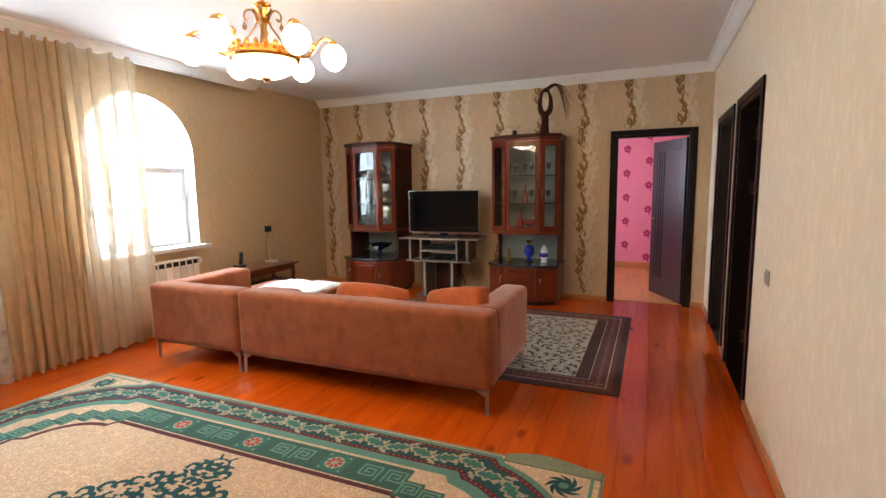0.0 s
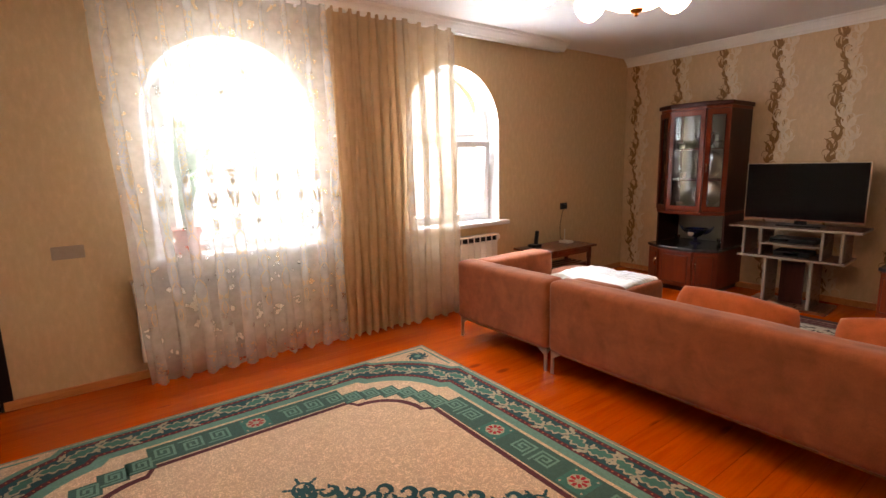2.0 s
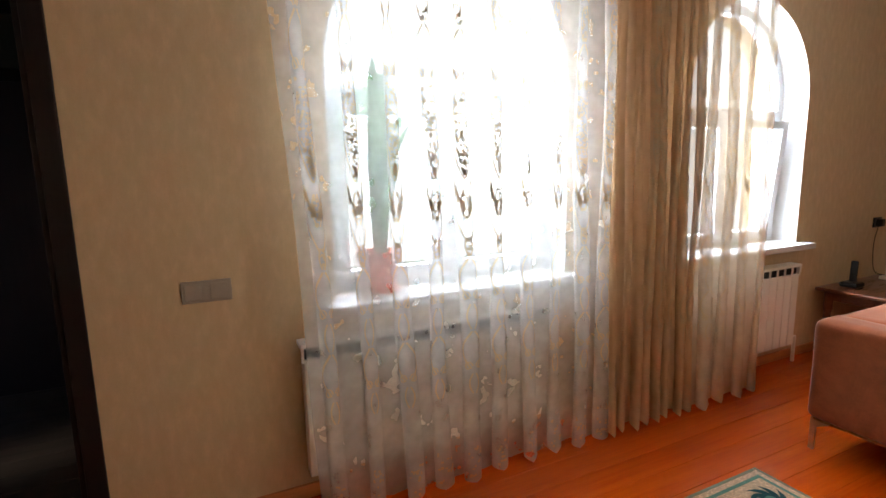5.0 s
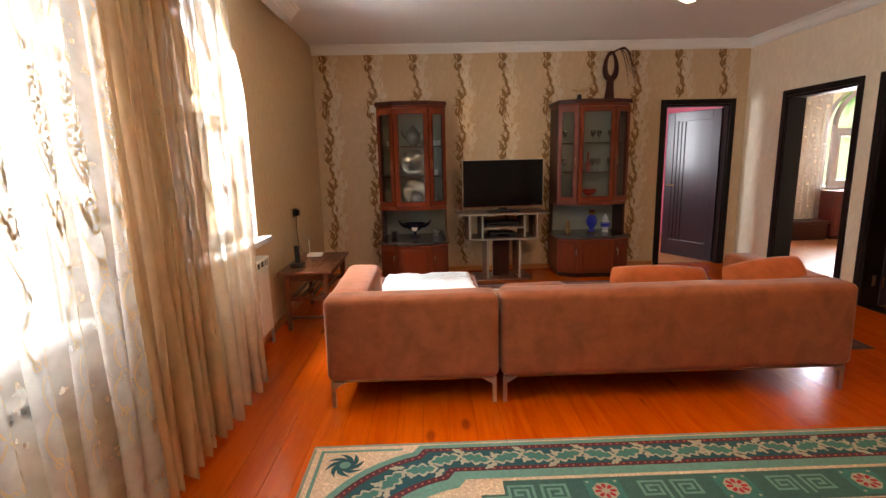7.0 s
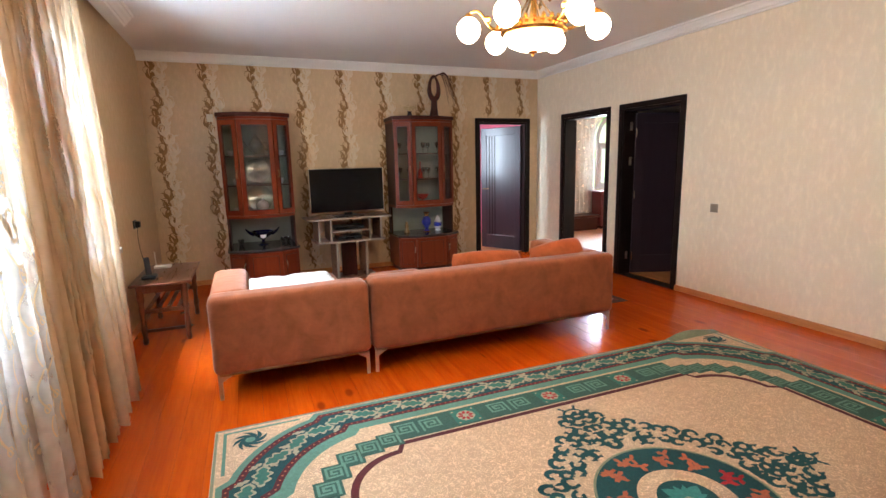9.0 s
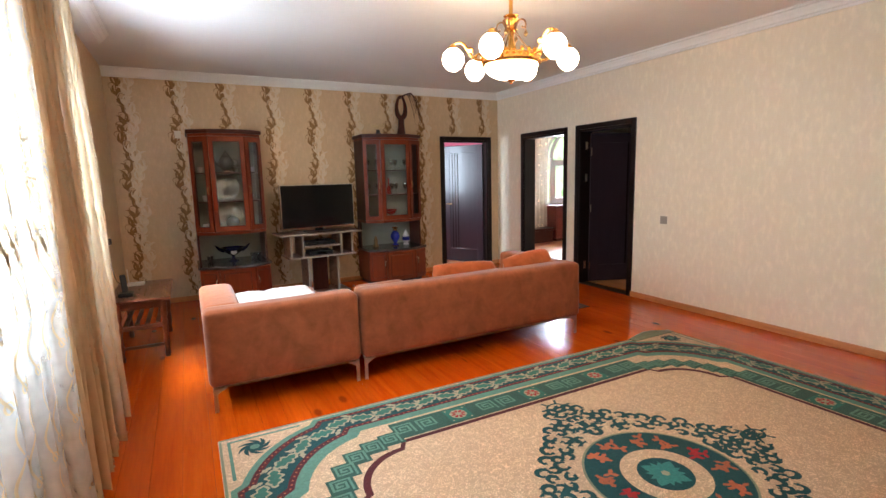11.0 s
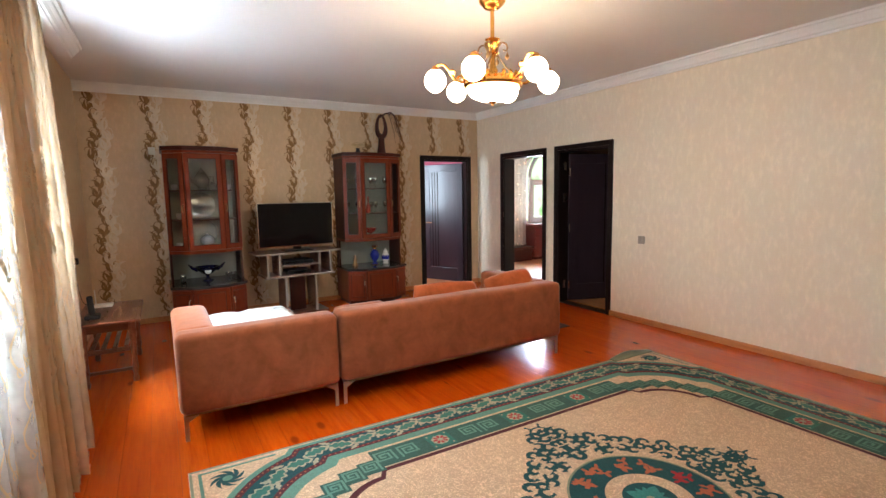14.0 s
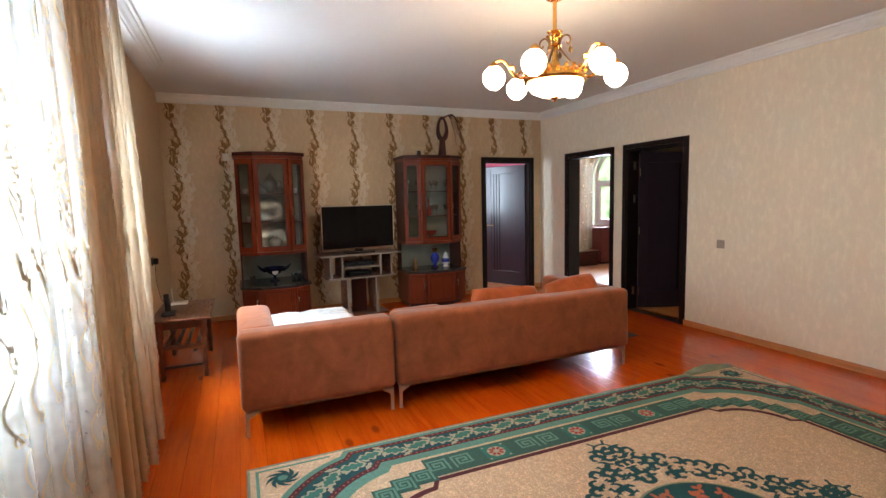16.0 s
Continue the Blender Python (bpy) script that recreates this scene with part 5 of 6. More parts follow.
# ---- chandelier ----
CX, CY = -1.80, 2.38
ch = thing("chandelier", "lit brass chandelier with six opal globes and a bowl", "chandelier")
part("canopy", Geo().lathe([(0.02, -0.105), (0.05, -0.095), (0.085, -0.06), (0.095, -0.02), (0.10, 0.0)], CX, CY, ZC, 24), GOLD, ch, "", True)
part("stem", Geo().lathe([(0.010, 2.44), (0.016, 2.46), (0.013, 2.52), (0.013, 2.68), (0.010, 2.70)], CX, CY, 0, 14), GOLD, ch, "", True)
part("crown", Geo().lathe([(0.02, 2.40), (0.045, 2.41), (0.03, 2.425), (0.035, 2.45), (0.055, 2.475), (0.03, 2.48), (0.05, 2.50), (0.012, 2.505)], CX, CY, 0, 18), GOLD, ch, "", True)
part("column", Geo().lathe([(0.022, 2.21), (0.018, 2.26), (0.022, 2.30), (0.016, 2.36), (0.022, 2.40)], CX, CY, 0, 14), GOLD, ch, "", True)
part("ring", Geo().lathe([(0.165, 2.188), (0.190, 2.190), (0.200, 2.205), (0.190, 2.228), (0.17, 2.250), (0.16, 2.23)], CX, CY, 0, 36), GOLD, ch, "", True)
g = Geo()
for k in range(24):
    a = 2 * math.pi * k / 24
    g.lathe([(0.0, 0), (0.014, 0.006), (0.012, 0.02), (0.0, 0.03)], CX + 0.19 * math.cos(a), CY + 0.19 * math.sin(a), 2.243, 6)
part("fretwork", g, GOLD, ch, "", True, "stuff")
part("bowl", Geo().lathe([(0.03, 2.102), (0.09, 2.111), (0.145, 2.137), (0.170, 2.168), (0.175, 2.188), (0.0, 2.190)], CX, CY, 0, 32), BOWLGLASS, ch, "lit opal glass bowl", True)
part("finial", Geo().lathe([(0.0, 2.070), (0.010, 2.076), (0.006, 2.084), (0.024, 2.092), (0.028, 2.100), (0.0, 2.102)], CX, CY, 0, 14), GOLD, ch, "", True)
for k in range(6):
    phi = radians(48 + 60 * k)
    dx = math.cos(phi) * 0.816 - math.sin(phi) * 0.578
    dy = -math.cos(phi) * 0.578 - math.sin(phi) * 0.816
    at = lambda r, z: (CX + dx * r, CY + dy * r, z)
    arm = part("arm", Geo().curve([at(0.18, 2.23), at(0.22, 2.225), at(0.26, 2.25), at(0.30, 2.31), at(0.33, 2.335), at(0.365, 2.330), at(0.382, 2.317)], [0.010, 0.010, 0.009, 0.009, 0.008, 0.008, 0.012]), GOLD, ch, "", True)
    part("leaf", Geo().lathe([(0.0, 0), (0.02, 0.01), (0.024, 0.03), (0.012, 0.045), (0.0, 0.05)], *at(0.27, 2.26), 8), GOLD, arm, "", True)
    x, y, z = at(0.384, 2.231)
    part("holder", Geo().lathe([(0.037, 0.058), (0.034, 0.068), (0.020, 0.084), (0.013, 0.094), (0.0, 0.096)], x, y, z, 14), GOLD, arm, "", True)
    part("globe", Geo().lathe([(0.026, -0.0705)] + [(0.071 * math.cos(radians(b)), 0.071 * math.sin(radians(b)) * (1.02 if b < 0 else 1.0)) for b in range(-68, 61, 12)] + [(0.034, 0.064)], x, y, z, 24), LAMPGLASS, arm, "lit opal glass globe", True)
for k in range(4):
    a = 2 * math.pi * k / 4 + 0.62
    ca, sa = math.cos(a), math.sin(a)
    pts = [(0.16, 2.25), (0.11, 2.29), (0.065, 2.35), (0.035, 2.40), (0.038, 2.440), (0.062, 2.470), (0.092, 2.460), (0.100, 2.432), (0.086, 2.415), (0.074, 2.428)]
    sc_ = part("scroll", Geo().curve([(CX + r * ca, CY + r * sa, z) for r, z in pts], 0.006, 7), BRONZE, ch, "aged bronze scroll", True)
    part("pendant", Geo().lathe([(0.0, -0.055), (0.013, -0.04), (0.014, -0.03), (0.004, -0.008), (0.002, 0.012)], CX + 0.100 * ca, CY + 0.100 * sa, 2.410, 8), BRONZE, sc_, "", True)

# ---- plant on the sill ----
pt = thing("potted_plant", "tall green strap-leaved plant in a clay pot", "plant")
PX, PY = -4.60, 1.02
part("saucer", Geo().lathe([(0.08, 0), (0.10, 0.02), (0.09, 0.02), (0.0, 0.01)], PX, PY, 0.862), TERRACOTTA, pt, "", True)
part("pot", Geo().lathe([(0.065, 0.015), (0.095, 0.155), (0.105, 0.16), (0.105, 0.19), (0.095, 0.19), (0.09, 0.16), (0.0, 0.16)], PX, PY, 0.862), TERRACOTTA, pt, "", True)
rp = random.Random(12)
for k in range(16):
    a, L, lean = rp.uniform(0, 6.28), rp.uniform(0.5, 1.0), rp.uniform(0.03, 0.22)
    g = Geo()
    w = rp.uniform(0.036, 0.058)
    for i in range(11):
        t = i / 10
        r = 0.02 + lean * t * t * 1.1
        x, y, z = PX + r * math.cos(a) * 0.5, PY + r * math.sin(a), 1.03 + L * t - 0.10 * t ** 3
        ww = w * (1 - t) ** 0.5 * (0.5 + t) if t < 1 else 0.001
        g.v += [(x + ww * math.sin(a), y - ww * math.cos(a), z), (x, y, z - 0.006), (x - ww * math.sin(a), y + ww * math.cos(a), z)]
    g.f += [(3 * i + j, 3 * i + j + 1, 3 * i + j + 4, 3 * i + j + 3) for i in range(10) for j in (0, 1)]
    part("leaf", g, PLANT, pt, "", True)

# ---- next room: chest and curtain by the window ----
WINE = wood("wine_lacquer", (0.13, 0.012, 0.016), (0.07, 0.006, 0.008), 0.3, "x", 6.0, 0.3)
cb = thing("sideboard", "dark red lacquered sideboard under the window", "sideboard")
part("body", rbox(3.40, 5.2, EY - 0.42, EY - 0.02, 0.06, 0.76, 0.008), WINE, cb)
part("top", rbox(3.38, 5.22, EY - 0.44, EY - 0.01, 0.76, 0.79, 0.006), WINE, cb)
part("plinth", rbox(3.44, 5.16, EY - 0.40, EY - 0.04, 0.0, 0.06, 0.004), CHERRY_DARK, cb)
for i in range(4):
    part("door", rbox(3.42 + 0.445 * i, 3.845 + 0.445 * i, EY - 0.436, EY - 0.42, 0.09, 0.73, 0.006), WINE, cb)
lowb = thing("bench", "low dark wooden bench along the wall", "bench")
part("seat", rbox(1.9, 3.37, EY - 0.45, EY - 0.05, 0.26, 0.31, 0.008), CHERRY_DARK, lowb)
part("front_board", rbox(1.95, 3.32, EY - 0.43, EY - 0.40, 0.0, 0.26, 0.004), CHERRY_DARK, lowb)
ec = thing("curtain", "pale tulle curtain hanging beside the far window", "curtain")
part("fabric", Geo().grid(lambda u, v: (2.75 + 0.66 * u, EY - 0.16 + 0.03 * math.sin(40 * u) + 0.01 * math.sin(5 * v), 0.33 + 2.35 * v), 70, 12), TULLE, ec, "", True)

# ---- wallpaper vines ----
INK = mottled("brown_ink", (0.25, 0.13, 0.040), 0.36, 20, 0.3, 0.05, 90, (1, 1, 1), 0.25)
SILVER_INK = mottled("pearl_ink", (0.67, 0.55, 0.40), 0.34, 20, 0.12, 0.03, 90, (1, 1, 1), 0.40)


def curved_leaf(g, x, z, ang, length, width, bend, y=0.0, n=7):
    """A tapered, curling leaf drawn flat on the wall."""
    left, right = [], []
    px, pz, a = x, z, ang
    for i in range(n + 1):
        t = i / n
        w = width * (math.sin(math.pi * min(1, 0.12 + 0.88 * t)) ** 0.8) * (1 - 0.35 * t)
        left.append((px - w * math.sin(a), y, pz + w * math.cos(a)))
        right.append((px + w * math.sin(a), y, pz - w * math.cos(a)))
        px, pz = px + length / n * math.cos(a), pz + length / n * math.sin(a)
        a += bend / n
    k = len(g.v)
    for p, q in zip(left, right):
        g.v += [p, q]
    g.f += [(k + 2 * i, k + 2 * i + 1, k + 2 * i + 3, k + 2 * i + 2) for i in range(n)]


def vine_mesh(name, mat, phase, seed, fat, low=0.075):
    g = Geo()
    r = random.Random(seed)

    def stem(z):
        return 0.034 * math.sin(2 * math.pi * z / 0.54 + phase)
    n = 90
    k = len(g.v)
    for i in range(n + 1):
        z = low + (2.675 - low) * i / n
        g.v += [(stem(z) - 0.005, 0, z), (stem(z) + 0.005, 0, z)]
    g.f += [(k + 2 * i, k + 2 * i + 1, k + 2 * i + 3, k + 2 * i + 2) for i in range(n)]
    z, layer = low + 0.02, 0
    while z < 2.58:
        slope = math.cos(2 * math.pi * z / 0.54 + phase)
        side = 1 if slope > 0 else -1
        # a fan of curling leaves on the outer side of the bend, smaller ones inside
        for j, (da, k, s) in enumerate(((0.35, 1.0, side), (0.85, 0.85, side), (1.35, 0.62, side), (0.75, 0.70, -side))):
            layer += 1
            L = 0.118 * fat * k * r.uniform(0.88, 1.12)
            a = math.pi / 2 - s * (da + r.uniform(-0.1, 0.1))
            curved_leaf(g, stem(z) + s * 0.003, z + 0.012 * j, a, L, 0.0125 * fat * k, s * r.uniform(1.3, 2.1), -0.0003 * (1 + layer % 5), 9)
        layer += 1
        curved_leaf(g, stem(z), z, math.pi / 2 - side * 0.2, 0.11 * fat, 0.0045, side * 4.6, -0.0003 * (1 + layer % 5), 14)
        z += 0.108
    return mesh_of(name, g, mat)


brown_vine = vine_mesh("vine_print", INK, 0.0, 3, 1.45)
pearl_vine = vine_mesh("vine_print", SILVER_INK, 1.5, 6, 1.60)
brown_short = vine_mesh("vine_print", INK, 0.0, 3, 1.45, 2.112)
pearl_short = vine_mesh("vine_print", SILVER_INK, 1.5, 6, 1.60, 2.112)
for i in range(10):
    x = -4.345 + 0.5435 * i
    over = -0.36 < x < 0.80
    part("vine_print", brown_short if over else brown_vine, None, wall_north).matrix_basis = pose(x, YN - 0.0010, 0)
    if x + 0.09 < XE - 0.08:
        part("vine_print", pearl_short if over else pearl_vine, None, wall_north).matrix_basis = pose(x + 0.085, YN - 0.0010 - 0.0016, 0)

# ---- carpets ----
def pile(name, c, amount=0.22, worm=False):
    m = Mat(name, c, 0.95)
    n1, n2, n3 = m.noise(60, 3, (1, 1, 1), 0.6, True, 1.2), m.noise(420, 2), m.noise(2.2, 3)
    col = m.ramp(n1, [(0.36, scaled(c, 1 - amount)), (0.5, c), (0.66, scaled(c, 1 + amount))])
    col = m.mix(0.3, col, m.ramp(n2, [(0.3, scaled(c, 0.7)), (0.7, scaled(c, 1.25))]))
    col = m.mix(m.value(n3, 0.0, 0.25), col, scaled(c, 0.8))
    if worm:
        n4 = m.noise(30, 1, (1, 1, 1), 0.5, True, 2.2)
        col = m.mix(m.ramp(n4, [(0.44, (0, 0, 0)), (0.50, (1, 1, 1)), (0.56, (0, 0, 0))]), scaled(c, 0.90), scaled(c, 1.55))
    m.color(col).bump(n2, 0.5, 0.003)
    return m.m


R_BEIGE = pile("carpet_beige", (0.52, 0.345, 0.215), 0.16, True)
R_TEAL = pile("carpet_dark_teal", (0.003, 0.055, 0.060))
R_GREEN = pile("carpet_green", (0.030, 0.088, 0.066))
R_LIGHT = pile("carpet_sea_green", (0.095, 0.215, 0.160))
R_KEY = pile("carpet_key_green", (0.105, 0.225, 0.165))
R_EDGE = pile("carpet_grey_green", (0.20, 0.215, 0.135))
R_MAROON = pile("carpet_maroon", (0.085, 0.010, 0.014))
R_CREAM = pile("carpet_cream", (0.35, 0.295, 0.195))
R_ORANGE = pile("carpet_orange", (0.42, 0.105, 0.045))
R_JADE = pile("carpet_jade", (0.025, 0.13, 0.10))
R_RED = pile("carpet_red", (0.36, 0.012, 0.016))
CA, CB, CCX, CCY = 1.919, 1.4575, -1.825, 1.0775


def contour_quarter(d, s=0.055, n=12):
    """From the middle of a long side to the middle of a short one, as distances from the two edges."""
    c, r = 0.72 + 0.354 * (d - 0.06), 0.636 - 0.735 * (d - 0.06)
    v0 = d + s
    us = c - math.sqrt(max(r * r - (c - v0) ** 2, 0.0))
    a0, a1 = math.atan2(v0 - c, us - c) % (2 * math.pi), math.atan2(us - c, v0 - c) % (2 * math.pi)
    if us >= c - 1e-6:
        a0, a1 = 1.5 * math.pi, math.pi
    arc = [(c + r * math.cos(a0 + (a1 - a0) * i / n), c + r * math.sin(a0 + (a1 - a0) * i / n)) for i in range(n + 1)]
    return [(CA, d), (us + 0.035, d)] + arc + [(d, us + 0.035), (d, CB)], us


def quarter_to_world(pts, sx, sy, z):
    return [(CCX + sx * (CA - u), CCY + sy * (CB - v), z) for u, v in pts]


QUADS = ((-1, 1), (-1, -1), (1, -1), (1, 1))


def band(g, d0, d1, z):
    p, q = contour_quarter(d0)[0], contour_quarter(d1)[0]
    for sx, sy in QUADS:
        P, Q = quarter_to_world(p, sx, sy, z), quarter_to_world(q, sx, sy, z)
        for i in range(len(P) - 1):
            g.poly([P[i], P[i + 1], Q[i + 1], Q[i]])


def flat_ribbon(g, pts, w, z):
    k = len(g.v)
    for i, p in enumerate(pts):
        a, b = pts[max(i - 1, 0)], pts[min(i + 1, len(pts) - 1)]
        dx, dy = b[0] - a[0], b[1] - a[1]
        l = math.hypot(dx, dy) or 1
        ww = w[i] if isinstance(w, list) else w
        g.v += [(p[0] - ww * dy / l, p[1] + ww * dx / l, z), (p[0] + ww * dy / l, p[1] - ww * dx / l, z)]
    g.f += [(k + 2 * i, k + 2 * i + 1, k + 2 * i + 3, k + 2 * i + 2) for i in range(len(pts) - 1)]


def along(pts, step):
    """Places and directions at even steps along a line."""
    seg = [math.dist(a, b) for a, b in zip(pts, pts[1:])]
    total = sum(seg)
    n = max(1, round(total / step))
    out, i, run = [], 0, 0.0
    for k in range(n):
        s = (k + 0.5) * total / n
        while run + seg[i] < s:
            run += seg[i]
            i += 1
        t = (s - run) / seg[i]
        a, b = pts[i], pts[i + 1]
        out.append((a[0] + t * (b[0] - a[0]), a[1] + t * (b[1] - a[1]), math.atan2(b[1] - a[1], b[0] - a[0])))
    return out


def leaf_outline(L, W, lobes, k=1.0):
    pts = []
    for side in (1, -1):
        for i in range(21):
            t = i / 20 if side > 0 else 1 - i / 20
            w = W * k * math.sin(math.pi * t) ** 0.6 * (0.50 + 0.58 * abs(math.sin(lobes * math.pi * t)))
            pts.append(((t - 0.5) * L * k, side * w))
    return pts


def placed(pts, x, y, a, z, sx=1, sy=1):
    c, s = math.cos(a), math.sin(a)
    return [(x + sx * (c * u - s * v), y + sy * (s * u + c * v), z) for u, v in pts]


carpet = tagged(part("carpet", rbox(CCX - CA, CCX + CA, CCY - CB, CCY + CB, 0.0, 0.008, 0.003, 1), R_BEIGE), "beige carpet with a green leaf border and medallion", "carpet")
ZB, ZD, ZE, ZF = 0.0088, 0.0096, 0.0104, 0.0112
g = Geo()
for x0, x1, y0, y1 in ((-CA, CA, CB - 0.020, CB), (-CA, CA, -CB, -CB + 0.020), (-CA, -CA + 0.020, -CB + 0.020, CB - 0.020), (CA - 0.020, CA, -CB + 0.020, CB - 0.020)):
    g.box(CCX + x0 + 0.003, CCX + x1 - 0.003, CCY + y0 + 0.003, CCY + y1 - 0.003, 0.0075, ZB)
part("edge_band", g, R_EDGE, carpet, "grey-green edge")
g = Geo()
band(g, 0.026, 0.055, ZB)
band(g, 0.245, 0.302, ZB)
for sx, sy in QUADS:
    us = contour_quarter(0.026)[1]
    for pts in ([(0.045, 0.045), (us - 0.05, 0.045), (us - 0.05, 0.062), (0.062, 0.062)], [(0.045, 0.045), (0.062, 0.062), (0.062, us - 0.05), (0.045, us - 0.05)]):
        g.poly(quarter_to_world(pts, sx, sy, ZB))
part("sea_green_band", g, R_LIGHT, carpet, "sea-green band")
g = Geo()
for d0, d1 in ((0.055, 0.085), (0.215, 0.245), (0.520, 0.552)):
    g = Geo()
    band(g, d0, d1, ZB)
    part("maroon_band", g, R_MAROON, carpet, "maroon line")
g = Geo()
band(g, 0.085, 0.215, ZB)
part("leaf_band", g, R_TEAL, carpet, "dark teal leaf border")
dots = Geo()
for d in (0.070, 0.230):
    q = contour_quarter(d)[0]
    for x, y, a in along(q, 0.034):
        for sx, sy in QUADS:
            p = quarter_to_world([(x, y)], sx, sy, ZD)[0]
            dots.poly([(p[0] + 0.0046 * i, p[1] + 0.0046 * j, ZD) for i, j in ((-1, -1), (1, -1), (1, 1), (-1, 1))])
part("dots", dots, R_ORANGE, carpet, "rows of rust dots", kind="stuff")
lv, lv2 = Geo(), Geo()
for k, (x, y, a) in enumerate(along(contour_quarter(0.150)[0], 0.150)):
    tilt = 0.30 if k % 2 else -0.30
    for sx, sy in QUADS:
        o = placed(leaf_outline(0.170, 0.048, 3.5), x, y, a + tilt, 0)
        lv.poly([(q[0], q[1], ZD) for q in quarter_to_world([(p[0], p[1]) for p in o], sx, sy, ZD)])
        o = placed(leaf_outline(0.170, 0.040, 3.5, 0.80), x, y, a + tilt, 0)
        lv2.poly(quarter_to_world([(p[0], p[1]) for p in o], sx, sy, ZE))
        for j in (-1, 1):
            c = placed([(-0.085, j * 0.038)], x, y, a + tilt, 0)[0]
            o = placed(leaf_outline(0.075, 0.016, 2.5), c[0], c[1], a + tilt + j * 0.9, 0)
            lv.poly(quarter_to_world([(p[0], p[1]) for p in o], sx, sy, ZD + 0.0003))
part("leaf_outline", lv, R_CREAM, carpet, "cream lobed leaves", kind="stuff")
part("leaf_fill", lv2, pile("carpet_leaf_green", (0.035, 0.14, 0.105)), carpet, "green lobed leaves", kind="stuff")

KEY = [(-0.5, -0.5), (-0.5, 0.5), (0.5, 0.5), (0.5, -0.3), (-0.25, -0.3), (-0.25, 0.25), (0.25, 0.25), (0.25, -0.05), (0.0, -0.05)]
gb, gk = Geo(), Geo()


def greek(x, y, size, flip, z):
    pts = [(x + flip * px * size * 0.78, y + py * size * 0.78) for px, py in KEY]
    dense = []
    for p, q in zip(pts, pts[1:]):
        dense += [p, (p[0] + 0.97 * (q[0] - p[0]), p[1] + 0.97 * (q[1] - p[1]))]
    dense.append(pts[-1])
    for p, q in zip(pts, pts[1:]):
        w = 0.0065
        x0, x1, y0, y1 = min(p[0], q[0]) - w, max(p[0], q[0]) + w, min(p[1], q[1]) - w, max(p[1], q[1]) + w
        gk.poly([(x0, y0, z), (x1, y0, z), (x1, y1, z), (x0, y1, z)])
        z += 0.00003


us = contour_quarter(0.425)[1]
D0, D1 = 0.322, 0.510
mid = (D0 + D1) / 2
ROSETTES = {"long": (-0.575, 0.0, 0.575), "short": (0.0,)}
for s in (-1, 1):
    hx, hy = CA - us - 0.06, CB - us - 0.06
    y0, y1 = sorted((CCY + s * (CB - D0), CCY + s * (CB - D1)))
    gb.poly([(CCX - hx, y0, ZB), (CCX + hx, y0, ZB), (CCX + hx, y1, ZB), (CCX - hx, y1, ZB)])
    x0, x1 = sorted((CCX + s * (CA - D0), CCX + s * (CA - D1)))
    gb.poly([(x0, CCY - hy, ZB), (x1, CCY - hy, ZB), (x1, CCY + hy, ZB), (x0, CCY + hy, ZB)])
    n = round(2 * hx / 0.145)
    for i in range(n):
        x = -hx + (i + 0.5) * 2 * hx / n
        if all(abs(x - r) > 0.115 for r in ROSETTES["long"]):
            greek(CCX + x, CCY + s * (CB - mid), 0.135, 1 if i % 2 else -1, ZD)
    n = round(2 * hy / 0.145)
    for i in range(n):
        y = -hy + (i + 0.5) * 2 * hy / n
        if abs(y) > 0.115:
            greek(CCX + s * (CA - mid), CCY + y, 0.135, 1 if i % 2 else -1, ZD)
    for where, spots in ROSETTES.items():
        for r in spots:
            x, y = (CCX + r, CCY + s * (CB - mid)) if where == "long" else (CCX + s * (CA - mid), CCY + r)
            h = 0.078
            ros, rosd, rosr = Geo(), Geo(), Geo()
            ros.poly([(x - h, y - h, ZD), (x + h, y - h, ZD), (x + h, y + h, ZD), (x - h, y + h, ZD)])
            rosd.poly([(x + 0.052 * math.cos(k * math.pi / 8) * (1 + 0.10 * (k % 2)), y + 0.052 * math.sin(k * math.pi / 8) * (1 + 0.10 * (k % 2)), ZE) for k in range(16)])
            for k in range(8):
                a = k * math.pi / 4
                o = placed([(0.014, 0), (0.026, 0.009), (0.046, 0.008), (0.046, -0.008), (0.026, -0.009)], x, y, a, ZF)
                rosr.poly(o)
            for i in (-1, 1):
                for j in (-1, 1):
                    ros_corner = rosd.poly([(x + i * 0.062 + 0.008 * math.cos(k), y + j * 0.062 + 0.008 * math.sin(k), ZE) for k in (0, 1.57, 3.14, 4.71)])
            tile = part("rosette_tile", ros, R_JADE, carpet, "jade rosette square")
            part("rosette", rosd, R_CREAM, tile, "cream rosette", kind="stuff")
            part("rosette_petals", rosr, R_RED, tile, "red rosette petals", kind="stuff")
inner_arc = [p for p in contour_quarter(0.435)[0][2:-2]]
for x, y, a in along([(us + 0.07, 0.44)] + inner_arc + [(0.44, us + 0.07)], 0.130):
    for sx, sy in QUADS:
        p = quarter_to_world([(x, y)], sx, sy, ZD)[0]
        h = 0.066
        gb.poly([(p[0] - h, p[1] - h, ZB + 0.0004), (p[0] + h, p[1] - h, ZB + 0.0004), (p[0] + h, p[1] + h, ZB + 0.0004), (p[0] - h, p[1] + h, ZB + 0.0004)])
        greek(p[0], p[1], 0.118, sx, ZD)
part("key_band", gb, R_GREEN, carpet, "dark green key border")
part("key_pattern", gk, R_KEY, carpet, "sea-green meander lines", kind="stuff")

